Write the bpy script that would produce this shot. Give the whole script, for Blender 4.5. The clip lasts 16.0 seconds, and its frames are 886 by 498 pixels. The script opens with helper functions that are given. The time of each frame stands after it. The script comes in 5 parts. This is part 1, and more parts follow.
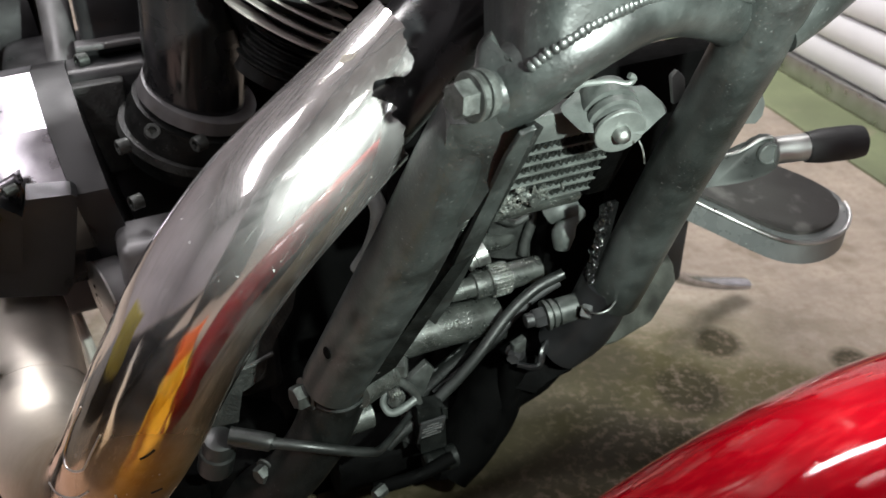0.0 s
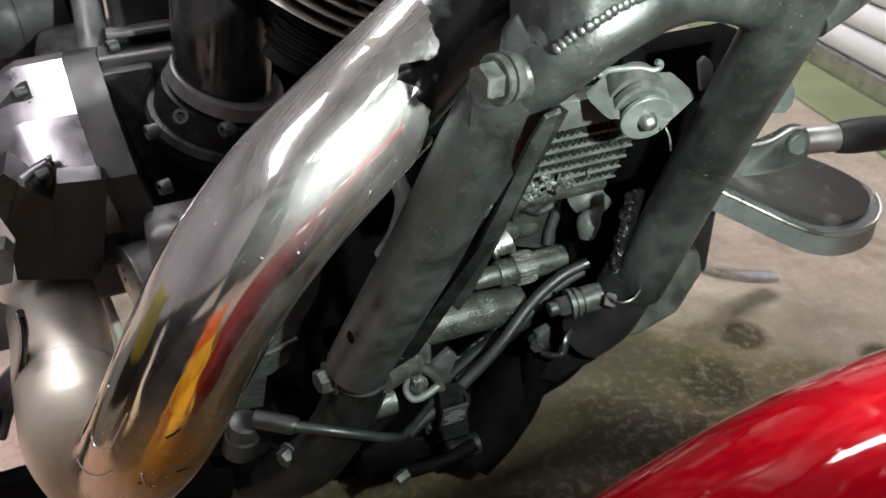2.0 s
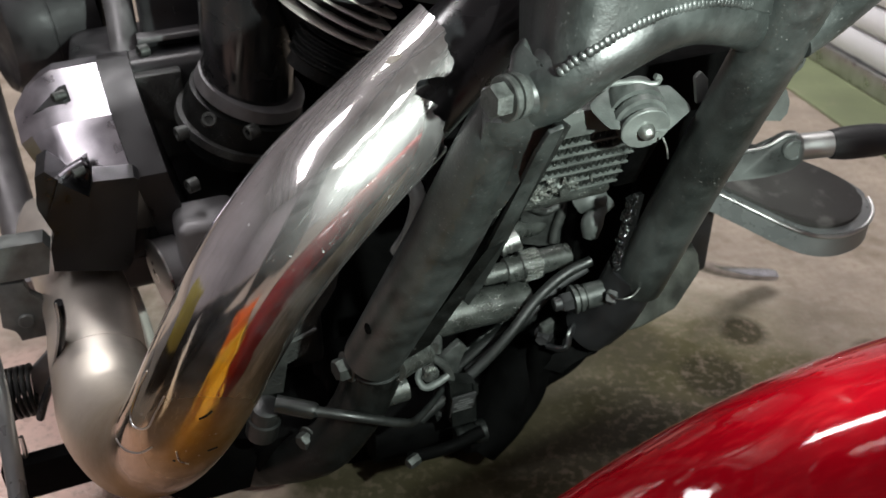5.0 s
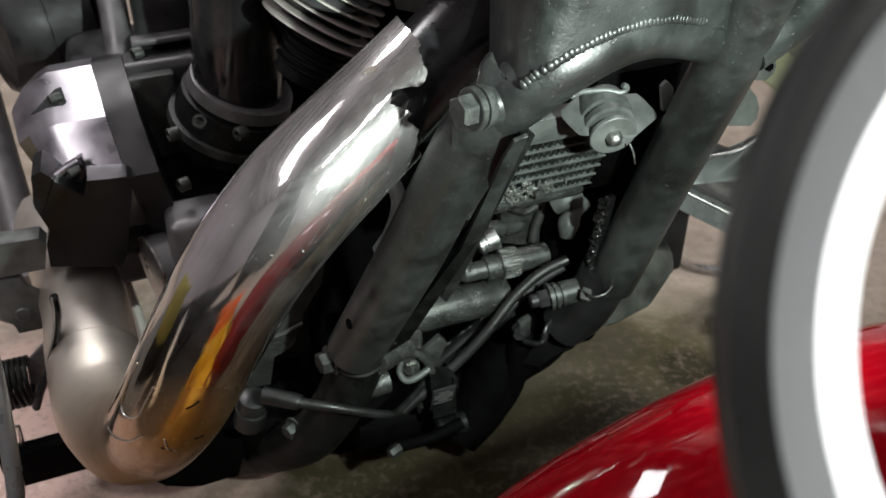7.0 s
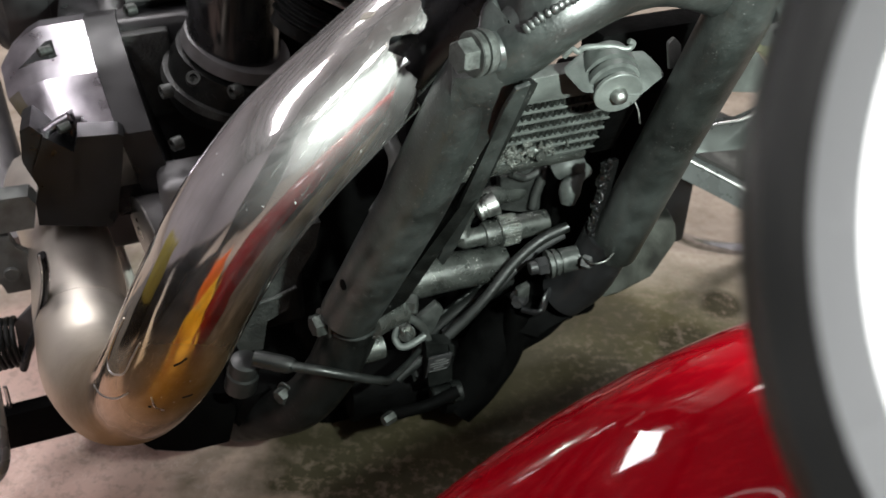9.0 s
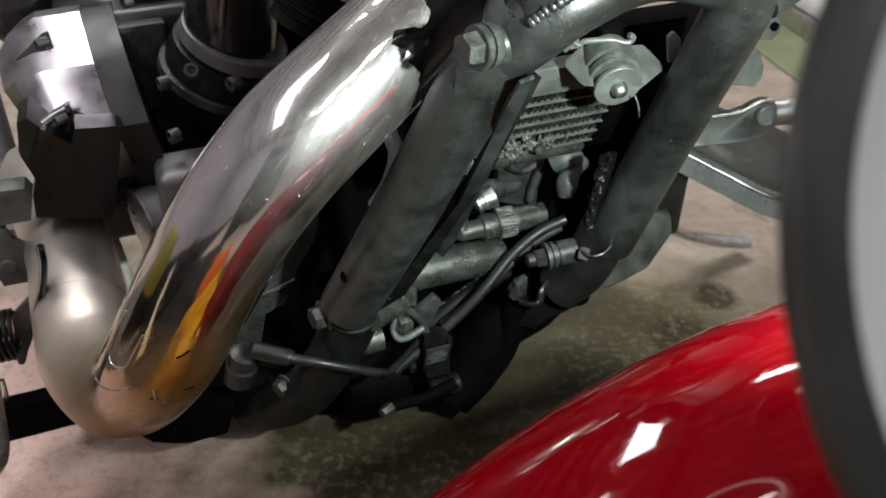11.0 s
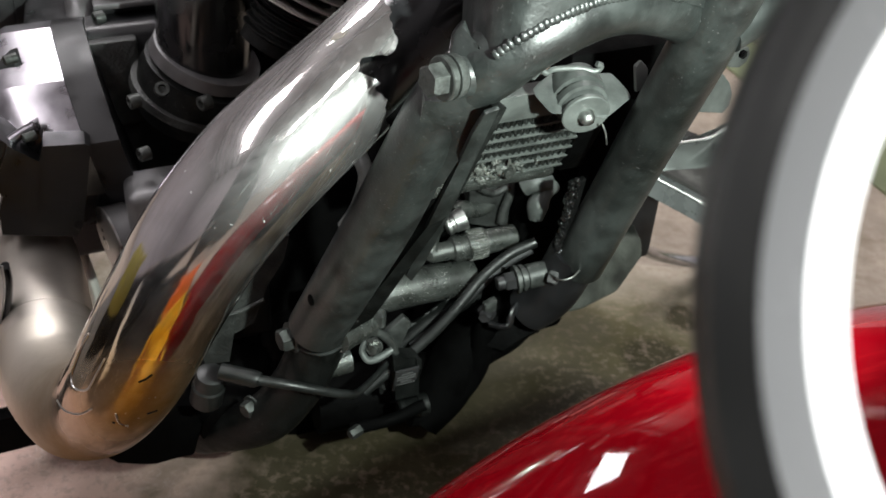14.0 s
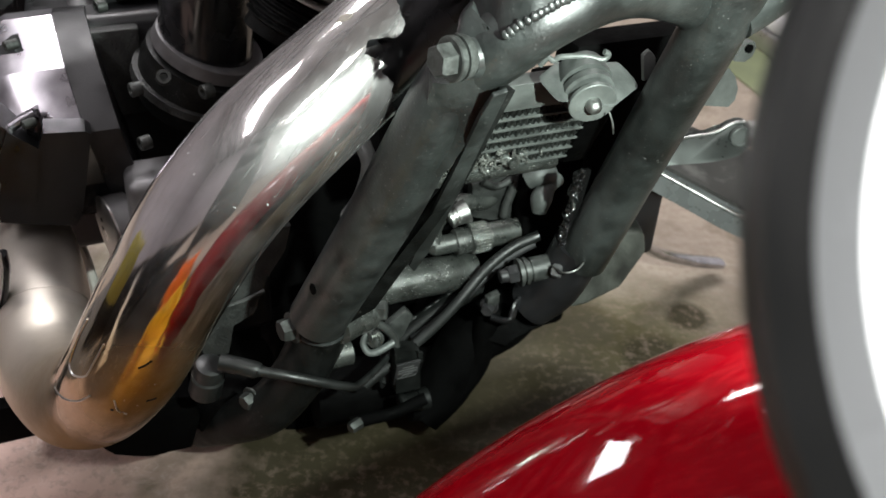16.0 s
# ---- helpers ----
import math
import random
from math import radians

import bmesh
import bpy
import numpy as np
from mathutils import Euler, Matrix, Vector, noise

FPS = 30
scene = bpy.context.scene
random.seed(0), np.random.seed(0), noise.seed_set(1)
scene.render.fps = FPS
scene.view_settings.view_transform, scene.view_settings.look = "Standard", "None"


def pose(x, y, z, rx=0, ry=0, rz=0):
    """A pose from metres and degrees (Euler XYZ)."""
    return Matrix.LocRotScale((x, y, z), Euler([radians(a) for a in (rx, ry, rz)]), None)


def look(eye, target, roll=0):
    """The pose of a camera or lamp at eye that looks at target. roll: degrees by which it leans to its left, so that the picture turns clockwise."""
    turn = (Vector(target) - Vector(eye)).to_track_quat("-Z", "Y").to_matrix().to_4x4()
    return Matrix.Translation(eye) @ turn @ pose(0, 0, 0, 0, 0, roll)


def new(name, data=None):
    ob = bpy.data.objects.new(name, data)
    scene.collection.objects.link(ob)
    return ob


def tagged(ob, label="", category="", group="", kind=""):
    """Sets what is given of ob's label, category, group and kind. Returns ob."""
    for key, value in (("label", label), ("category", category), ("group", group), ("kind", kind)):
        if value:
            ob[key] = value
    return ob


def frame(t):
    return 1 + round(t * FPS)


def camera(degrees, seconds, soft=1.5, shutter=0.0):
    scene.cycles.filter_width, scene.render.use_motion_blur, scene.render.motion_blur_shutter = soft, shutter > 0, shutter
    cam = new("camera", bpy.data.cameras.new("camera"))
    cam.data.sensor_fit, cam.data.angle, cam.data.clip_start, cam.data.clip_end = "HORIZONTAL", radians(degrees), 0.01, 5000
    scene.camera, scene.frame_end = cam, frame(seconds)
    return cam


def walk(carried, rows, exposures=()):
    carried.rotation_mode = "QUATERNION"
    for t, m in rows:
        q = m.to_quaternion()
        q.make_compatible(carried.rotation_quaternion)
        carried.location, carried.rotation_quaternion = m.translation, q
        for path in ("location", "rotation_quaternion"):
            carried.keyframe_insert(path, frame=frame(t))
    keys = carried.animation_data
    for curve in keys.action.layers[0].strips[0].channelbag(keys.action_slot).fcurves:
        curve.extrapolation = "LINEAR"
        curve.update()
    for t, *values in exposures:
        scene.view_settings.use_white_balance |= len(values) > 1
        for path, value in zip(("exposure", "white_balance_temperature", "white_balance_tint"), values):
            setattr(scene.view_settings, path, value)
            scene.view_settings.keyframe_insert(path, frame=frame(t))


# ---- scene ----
cam = camera(55.21, 16.0)
PATH = [
    (0.0, 0.0000, 0.0000, 0.6600, 60.000, 0.000, -0.000),
    (0.5, 0.0061, 0.0040, 0.6524, 60.045, -0.006, 0.205),
    (1.0, 0.0026, 0.0014, 0.6475, 59.855, 0.149, 0.574),
    (1.5, 0.0101, 0.0000, 0.6553, 59.698, 0.276, 1.110),
    (2.0, 0.0013, -0.0035, 0.6557, 59.579, 0.359, 1.809),
    (2.5, -0.0022, -0.0118, 0.6555, 59.314, 0.493, 2.200),
    (3.0, 0.0029, -0.0105, 0.6621, 59.105, 0.384, 2.309),
    (3.5, 0.0030, -0.0133, 0.6627, 59.089, 0.314, 2.461),
    (4.0, 0.0004, -0.0197, 0.6634, 59.035, 0.182, 2.522),
    (6.5, 0.0056, -0.0606, 0.7152, 58.894, 0.132, 2.781),
    (7.0, 0.0184, -0.0622, 0.7019, 58.628, -0.183, 2.769),
    (7.5, 0.0050, -0.0663, 0.6763, 58.481, -0.475, 3.164),
    (8.0, 0.0179, -0.0627, 0.6862, 57.842, -0.755, 3.108),
    (8.5, 0.0224, -0.0547, 0.6818, 57.710, -0.813, 3.206),
    (9.0, 0.0198, -0.0570, 0.6767, 57.585, -0.995, 3.215),
    (9.5, 0.0147, -0.0621, 0.6776, 57.272, -1.029, 3.016),
    (12.0, 0.0106, -0.0577, 0.6794, 57.040, -1.932, 2.270),
    (12.5, 0.0157, -0.0572, 0.6834, 57.109, -2.258, 2.225),
    (13.0, 0.0095, -0.0570, 0.6813, 57.233, -2.305, 2.035),
    (13.5, 0.0138, -0.0554, 0.6800, 57.600, -2.453, 1.873),
    (14.0, 0.0199, -0.0547, 0.6878, 57.844, -2.667, 1.788),
    (14.5, 0.0188, -0.0550, 0.6854, 58.087, -2.754, 1.919),
    (15.0, 0.0182, -0.0558, 0.6782, 58.245, -3.097, 1.932),
    (15.5, 0.0082, -0.0587, 0.6720, 58.232, -3.229, 1.880),
    (16.0, 0.0151, -0.0555, 0.6735, 58.201, -3.206, 1.863),
]
EXPOSURES = ((0.0, 0.72), (0.5, 0.58), (1.5, 0.70), (4.0, 0.48), (6.5, 0.18), (7.5, 0.10), (8.0, 0.50), (9.0, 0.46), (12.0, 0.34), (16.0, 0.50))
walk(cam, [(t, pose(x, y, z, rx, ry, rz)) for t, x, y, z, rx, ry, rz in PATH], EXPOSURES)
# a small phone lens: what stands a hand's width away is out of focus
cam.data.dof.use_dof, cam.data.dof.focus_distance, cam.data.dof.aperture_fstop = True, 0.56, 11.0

# ---- light ----
world = bpy.data.worlds.new("world")
scene.world = world
world.use_nodes = True
world.node_tree.nodes["Background"].inputs[0].default_value = (0.8, 0.85, 0.9, 1)
world.node_tree.nodes["Background"].inputs[1].default_value = 0.01
scene.view_settings.exposure = 0.0


def area_lamp(name, eye, target, power, size_x, size_y, colour):
    data = bpy.data.lights.new(name, "AREA")
    data.shape, data.size, data.size_y, data.energy, data.color = "RECTANGLE", size_x, size_y, power, colour
    ob = new(name, data)
    ob.matrix_world = look(eye, target)
    return ob


# hand torch beside the phone, held by whoever films
torch = bpy.data.lights.new("torch_light", "SPOT")
torch.energy, torch.color, torch.spot_size, torch.spot_blend, torch.shadow_soft_size = 24.0, (0.88, 1.0, 0.93), radians(78), 0.7, 0.010
torch_ob = new("torch_light", torch)
torch_ob.matrix_world = look((0.225, 0.105, 0.635), (0.058, 0.58, 0.455))
# fluorescent tubes under the ceiling
area_lamp("tube_light", (-0.95, 1.65, 2.60), (-0.95, 1.65, 0), 30, 0.34, 1.25, (1.0, 0.965, 0.985))
area_lamp("tube_light", (-1.3, -0.6, 2.60), (-1.3, -0.6, 0), 34, 0.40, 2.0, (1.0, 0.94, 0.97))
# Unseen lamp added behind the camera to brighten the ring's face.
area_lamp("tube_light", (0.7, -1.7, 2.60), (0.7, -1.7, 0), 8, 0.16, 1.3, (1.0, 0.97, 0.96))
area_lamp("tube_light", (0.2, 1.8, 2.60), (0.3, 1.8, 0), 29, 0.16, 1.3, (1.0, 0.98, 0.97))


# ---- materials ----
def basis(axis, hint=(0, 0, 1)):
    a = Vector(axis).normalized()
    u = Vector(hint) - a * a.dot(Vector(hint))
    if u.length < 1e-4:
        u = Vector((1, 0, 0)) - a * a.x
    u.normalize()
    return a, u, a.cross(u)


def material(name, colour, rough=0.5, metal=0.0, spread=0.25, scale=40.0, bump=0.1, fine=400.0, rough_spread=0.15, stain=None, stain_scale=9.0, stain_from=0.55, coat=0.0, spec=0.5, specks=0.0, relief=0.001, speck_from=0.69, speck_scale=520.0):
    m = bpy.data.materials.new(name)
    m.use_nodes = True
    nt = m.node_tree
    bsdf = nt.nodes["Principled BSDF"]
    bsdf.inputs["Metallic"].default_value = metal
    bsdf.inputs["Coat Weight"].default_value = coat
    bsdf.inputs["Coat Roughness"].default_value = 0.05
    bsdf.inputs["Specular IOR Level"].default_value = spec
    co = nt.nodes.new("ShaderNodeTexCoord")

    def noise_node(s, detail=4.0):
        n = nt.nodes.new("ShaderNodeTexNoise")
        n.inputs["Scale"].default_value, n.inputs["Detail"].default_value = s, detail
        nt.links.new(co.outputs["Object"], n.inputs["Vector"])
        return n

    def ramp(src, lo, hi, a, b):
        r = nt.nodes.new("ShaderNodeMapRange")
        r.inputs[1].default_value, r.inputs[2].default_value, r.inputs[3].default_value, r.inputs[4].default_value = lo, hi, a, b
        nt.links.new(src, r.inputs[0])
        return r.outputs[0]

    def mix(fac, a, b):
        n = nt.nodes.new("ShaderNodeMix")
        n.data_type = "RGBA"
        for sock, v in ((n.inputs[6], a), (n.inputs[7], b)):
            if isinstance(v, tuple):
                sock.default_value = (*v, 1)
            else:
                nt.links.new(v, sock)
        nt.links.new(fac, n.inputs[0])
        return n.outputs[2]

    big, small = noise_node(scale), noise_node(fine, 2.0)
    dark = tuple(c * (1 - spread) for c in colour)
    light = tuple(min(1.0, c * (1 + spread)) for c in colour)
    col = mix(ramp(big.outputs[0], 0.3, 0.7, 0, 1), dark, light)
    col = mix(ramp(small.outputs[0], 0.35, 0.65, 0, 0.35 * min(1, spread * 2)), col, dark)
    if stain:
        spots = noise_node(stain_scale, 6.0)
        col = mix(ramp(spots.outputs[0], stain_from, stain_from + 0.12, 0, 0.85), col, stain)
    # Pale specks: dust or grit on most materials, painted glints on oily ones.
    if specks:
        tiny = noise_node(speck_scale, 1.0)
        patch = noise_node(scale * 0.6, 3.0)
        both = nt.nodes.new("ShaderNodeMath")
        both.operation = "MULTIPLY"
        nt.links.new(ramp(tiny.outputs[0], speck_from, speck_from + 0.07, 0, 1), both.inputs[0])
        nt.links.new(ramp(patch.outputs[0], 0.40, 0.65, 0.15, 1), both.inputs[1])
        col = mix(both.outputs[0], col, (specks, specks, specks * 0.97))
    nt.links.new(col, bsdf.inputs["Base Color"])
    nt.links.new(ramp(big.outputs[0], 0.3, 0.7, max(0.02, rough - rough_spread), min(1, rough + rough_spread)), bsdf.inputs["Roughness"])
    if bump:
        b = nt.nodes.new("ShaderNodeBump")
        b.inputs["Strength"].default_value, b.inputs["Distance"].default_value = bump, relief
        nt.links.new(small.outputs[0], b.inputs["Height"])
        nt.links.new(b.outputs[0], bsdf.inputs["Normal"])
    return m


def chromed(name, colour, rough, dust, gold_at=None, gold_radius=0.09, scuff=0.3, along=None, haze=0.36, dull_at=None):
    """Plated metal under a film of dust and fine scratches, heat-tinted round one place."""
    m = material(name, colour, rough, 1.0, 0.1, 30, 0.015, 800, 0.05)
    nt = m.node_tree
    bsdf = nt.nodes["Principled BSDF"]
    co = nt.nodes.new("ShaderNodeTexCoord")
    mask = nt.nodes.new("ShaderNodeTexNoise")
    mask.inputs["Scale"].default_value, mask.inputs["Detail"].default_value = 24, 9
    mask.inputs["Roughness"].default_value = 0.72
    nt.links.new(co.outputs["Object"], mask.inputs["Vector"])
    r = nt.nodes.new("ShaderNodeMapRange")
    for k, v in ((1, 0.42), (2, 0.75), (3, 0.0), (4, dust)):
        r.inputs[k].default_value = v
    nt.links.new(mask.outputs[0], r.inputs[0])
    base = bsdf.inputs["Base Color"].links[0].from_socket
    mx = nt.nodes.new("ShaderNodeMix")
    mx.data_type = "RGBA"
    nt.links.new(base, mx.inputs[6])
    mx.inputs[7].default_value = (0.42, 0.38, 0.34, 1)
    nt.links.new(r.outputs[0], mx.inputs[0])
    out = mx.outputs[2]
    tints = [(gold_at, gold_radius, (0.56, 0.33, 0.085, 1))] if gold_at else []
    if dull_at:
        tints.append((Vector(dull_at) + Vector((0.062, -0.068, 0.004)), 0.128, (0.22, 0.155, 0.085, 1)))
    for tint_at, tint_radius, tint in tints:
        d = nt.nodes.new("ShaderNodeVectorMath")
        d.operation = "DISTANCE"
        d.inputs[1].default_value = tint_at
        nt.links.new(co.outputs["Object"], d.inputs[0])
        add = nt.nodes.new("ShaderNodeMath")
        add.operation = "MULTIPLY_ADD"
        nt.links.new(mask.outputs[0], add.inputs[0])
        add.inputs[1].default_value = 0.06
        nt.links.new(d.outputs["Value"], add.inputs[2])
        g = nt.nodes.new("ShaderNodeMapRange")
        for k, v in ((1, tint_radius * 0.5), (2, tint_radius * 1.3), (3, 0.95), (4, 0.0)):
            g.inputs[k].default_value = v
        nt.links.new(add.outputs[0], g.inputs[0])
        gx = nt.nodes.new("ShaderNodeMix")
        gx.data_type = "RGBA"
        nt.links.new(out, gx.inputs[6])
        gx.inputs[7].default_value = tint
        nt.links.new(g.outputs[0], gx.inputs[0])
        out = gx.outputs[2]
    if dull_at:
        away = nt.nodes.new("ShaderNodeVectorMath")
        away.operation = "DISTANCE"
        away.inputs[1].default_value = dull_at
        nt.links.new(co.outputs["Object"], away.inputs[0])
        ragged = nt.nodes.new("ShaderNodeMath")
        ragged.operation = "MULTIPLY_ADD"
        nt.links.new(mask.outputs[0], ragged.inputs[0])
        ragged.inputs[1].default_value = 0.035
        nt.links.new(away.outputs["Value"], ragged.inputs[2])
        dull = nt.nodes.new("ShaderNodeMapRange")
        for k, v in ((1, 0.108), (2, 0.130), (3, 1.0), (4, 0.0)):
            dull.inputs[k].default_value = v
        nt.links.new(ragged.outputs[0], dull.inputs[0])
        brown = nt.nodes.new("ShaderNodeMix")
        brown.data_type = "RGBA"
        nt.links.new(base, brown.inputs[6])
        brown.inputs[7].default_value = (0.72, 0.67, 0.59, 1)
        nt.links.new(dull.outputs[0], brown.inputs[0])
        nt.links.new(brown.outputs[2], mx.inputs[6])
    nt.links.new(out, bsdf.inputs["Base Color"])
    inv = nt.nodes.new("ShaderNodeMath")
    inv.operation = "SUBTRACT"
    inv.inputs[0].default_value = 1.0
    nt.links.new(r.outputs[0], inv.inputs[1])
    nt.links.new(inv.outputs[0], bsdf.inputs["Metallic"])
    ro = nt.nodes.new("ShaderNodeMapRange")
    for k, v in ((1, 0.0), (2, 0.6), (3, rough), (4, 0.5)):
        ro.inputs[k].default_value = v
    nt.links.new(r.outputs[0], ro.inputs[0])
    nt.links.new(ro.outputs[0], bsdf.inputs["Roughness"])
    rough_lobe = nt.nodes.new("ShaderNodeBsdfAnisotropic")
    rough_lobe.inputs["Roughness"].default_value = haze
    nt.links.new(out, rough_lobe.inputs["Color"])
    both = nt.nodes.new("ShaderNodeMixShader")
    both.inputs[0].default_value = scuff
    if along:
        a, u, v = basis(along)
        turn = nt.nodes.new("ShaderNodeCombineXYZ")
        for k, (d, size) in enumerate(((a, 26.0), (u, 520.0), (v, 520.0))):
            dot = nt.nodes.new("ShaderNodeVectorMath")
            dot.operation = "DOT_PRODUCT"
            dot.inputs[1].default_value = d * size
            nt.links.new(co.outputs["Object"], dot.inputs[0])
            nt.links.new(dot.outputs["Value"], turn.inputs[k])
        hair = nt.nodes.new("ShaderNodeTexNoise")
        hair.inputs["Scale"].default_value, hair.inputs["Detail"].default_value = 1.0, 3.0
        nt.links.new(turn.outputs[0], hair.inputs["Vector"])
        wide = nt.nodes.new("ShaderNodeTexNoise")
        wide.inputs["Scale"].default_value, wide.inputs["Detail"].default_value = 17.0, 6.0
        nt.links.new(co.outputs["Object"], wide.inputs["Vector"])

        def span(src, lo, hi, p, q):
            r2 = nt.nodes.new("ShaderNodeMapRange")
            for k, val in ((1, lo), (2, hi), (3, p), (4, q)):
                r2.inputs[k].default_value = val
            nt.links.new(src, r2.inputs[0])
            return r2.outputs[0]

        def math_node(op, p, q):
            n2 = nt.nodes.new("ShaderNodeMath")
            n2.operation = op
            n2.use_clamp = True
            nt.links.new(p, n2.inputs[0])
            nt.links.new(q, n2.inputs[1])
            return n2.outputs[0]

        worn = span(wide.outputs[0], 0.38, 0.66, scuff * 0.45, scuff * 1.7)
        reach = nt.nodes.new("ShaderNodeVectorMath")
        reach.operation = "DISTANCE"
        reach.inputs[1].default_value = gold_at
        nt.links.new(co.outputs["Object"], reach.inputs[0])
        worn = math_node("MULTIPLY", worn, span(reach.outputs["Value"], 0.10, 0.34, 0.12, 1.0))
        worn = math_node("ADD", worn, span(reach.outputs["Value"], 0.030, 0.070, 0.75, 0.0))
        if dull_at:
            worn = math_node("ADD", worn, dull.outputs[0])
        lines = span(hair.outputs[0], 0.58, 0.72, 0.0, 0.12)
        # long shallow ripples drawn out along the shell
        drawn = nt.nodes.new("ShaderNodeCombineXYZ")
        for k, (d, size) in enumerate(((a, 3.0), (u, 110.0), (v, 110.0))):
            dot = nt.nodes.new("ShaderNodeVectorMath")
            dot.operation = "DOT_PRODUCT"
            dot.inputs[1].default_value = d * size
            nt.links.new(co.outputs["Object"], dot.inputs[0])
            nt.links.new(dot.outputs["Value"], drawn.inputs[k])
        ripple = nt.nodes.new("ShaderNodeTexNoise")
        ripple.inputs["Scale"].default_value, ripple.inputs["Detail"].default_value = 1.0, 1.0
        nt.links.new(drawn.outputs[0], ripple.inputs["Vector"])
        swell = nt.nodes.new("ShaderNodeBump")
        swell.inputs["Strength"].default_value, swell.inputs["Distance"].default_value = 0.28, 0.0010
        nt.links.new(ripple.outputs[0], swell.inputs["Height"])
        nt.links.new(swell.outputs[0], bsdf.inputs["Normal"])
        nt.links.new(swell.outputs[0], rough_lobe.inputs["Normal"])
        nt.links.new(math_node("ADD", worn, lines), both.inputs[0])
        # pale chips in the plating, in patches
        fleck = nt.nodes.new("ShaderNodeTexNoise")
        fleck.inputs["Scale"].default_value, fleck.inputs["Detail"].default_value = 230.0, 2.0
        nt.links.new(co.outputs["Object"], fleck.inputs["Vector"])
        chip = math_node("MULTIPLY", span(fleck.outputs[0], 0.715, 0.76, 0.0, 0.7), span(wide.outputs[0], 0.52, 0.62, 0.0, 0.8))
        chalk = nt.nodes.new("ShaderNodeBsdfDiffuse")
        chalk.inputs["Color"].default_value = (0.72, 0.70, 0.69, 1)
        last = nt.nodes.new("ShaderNodeMixShader")
        nt.links.new(chip, last.inputs[0])
        nt.links.new(both.outputs[0], last.inputs[1])
        nt.links.new(chalk.outputs[0], last.inputs[2])
    nt.links.new(bsdf.outputs[0], both.inputs[1])
    nt.links.new(rough_lobe.outputs[0], both.inputs[2])
    nt.links.new(last.outputs[0] if along else both.outputs[0], nt.nodes["Material Output"].inputs[0])
    return m


BEND = (-0.1754, 0.3591, 0.2635)
FRAME = material("grey_green_frame_paint", (0.0165, 0.0193, 0.0183), 0.41, 0.0, 0.5, 30, 0.25, 420, 0.12, (0.0050, 0.0060, 0.0057), 27, 0.49, spec=0.75, specks=0.10, relief=0.0008)
# Near-black: the lower frame's shade put into the colour; other black parts share it.
DIMBLACK = material("dim_black_frame", (0.0065, 0.0072, 0.0068), 0.42, 0.0, 0.5, 60, 0.3, 500, 0.12, spec=0.18, specks=0.08)
GREYDARK = material("grimy_grey_steel", (0.052, 0.056, 0.053), 0.45, 0.3, 0.4, 120, 0.3, 600, 0.12, spec=0.6)
BLACK = material("black_engine_paint", (0.009, 0.009, 0.010), 0.42, 0.0, 0.4, 30, 0.12, 600, spec=0.5)
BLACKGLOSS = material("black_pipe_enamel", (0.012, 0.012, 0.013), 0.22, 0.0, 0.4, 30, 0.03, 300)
CHROME = chromed("scuffed_chrome", (0.80, 0.775, 0.77), 0.085, 0.05, BEND, 0.110, 0.23, Vector((-0.2015, 0.4167, 0.2765)) - Vector((-0.0524, 0.4909, 0.4921)), 0.49, (-0.290, 0.472, 0.188))
PIPE = chromed("worn_exhaust_metal", (0.75, 0.70, 0.63), 0.30, 0.08, BEND, 0.145, 0.72, None, 0.50)
CAST = material("grey_cast_aluminium", (0.15, 0.148, 0.15), 0.5, 0.6, 0.2, 60, 0.25, 900)
COVER = material("polished_cover_aluminium", (0.40, 0.385, 0.415), 0.31, 1.0, 0.25, 40, 0.06, 800, 0.06)
LOWCASE = material("black_cover_body", (0.0075, 0.008, 0.0085), 0.36, 0.0, 0.4, 40, 0.12, 500, 0.1, spec=0.32)
DARKCAST = material("dark_grey_casting", (0.026, 0.0255, 0.027), 0.48, 0.3, 0.3, 60, 0.25, 900)
ROUGHCAST = material("rough_grey_casting", (0.032, 0.034, 0.032), 0.5, 0.2, 0.45, 70, 0.7, 380, 0.12, (0.016, 0.017, 0.016), 40, 0.52, relief=0.0014)
DULLBOLT = material("dusty_bolt_steel", (0.070, 0.075, 0.071), 0.50, 0.6, 0.35, 160, 0.3, 600, 0.12)
GREYPLATE = material("grey_painted_metal", (0.125, 0.135, 0.128), 0.45, 0.2, 0.3, 60, 0.2, 500)
BRACKET = material("dusty_bracket_steel", (0.082, 0.089, 0.085), 0.48, 0.2, 0.35, 70, 0.2, 500)
# Near-white specks of these two are wet glints put into the colour.
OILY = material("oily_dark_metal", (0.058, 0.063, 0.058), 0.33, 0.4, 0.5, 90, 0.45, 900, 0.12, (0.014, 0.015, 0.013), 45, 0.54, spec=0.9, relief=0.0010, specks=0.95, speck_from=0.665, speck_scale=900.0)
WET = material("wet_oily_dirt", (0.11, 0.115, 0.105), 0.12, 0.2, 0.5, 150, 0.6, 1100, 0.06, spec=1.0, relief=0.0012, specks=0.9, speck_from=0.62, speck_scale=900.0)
STEEL = material("zinc_bolt_steel", (0.36, 0.37, 0.355), 0.45, 1.0, 0.3, 160, 0.2, 700)
# Darker than black paint: the shade in gaps is put into this colour.
MATTE = material("shade_black_matte", (0.0016, 0.0016, 0.0016), 0.7, 0.0, 0.4, 60, 0.4, 300, spec=0.04)
LEVER = material("dull_lever_steel", (0.085, 0.092, 0.088), 0.36, 0.7, 0.2, 30, 0.08, 600)
RUBBER = material("black_rubber", (0.02, 0.02, 0.021), 0.6, 0.0, 0.3, 60, 0.2, 700)
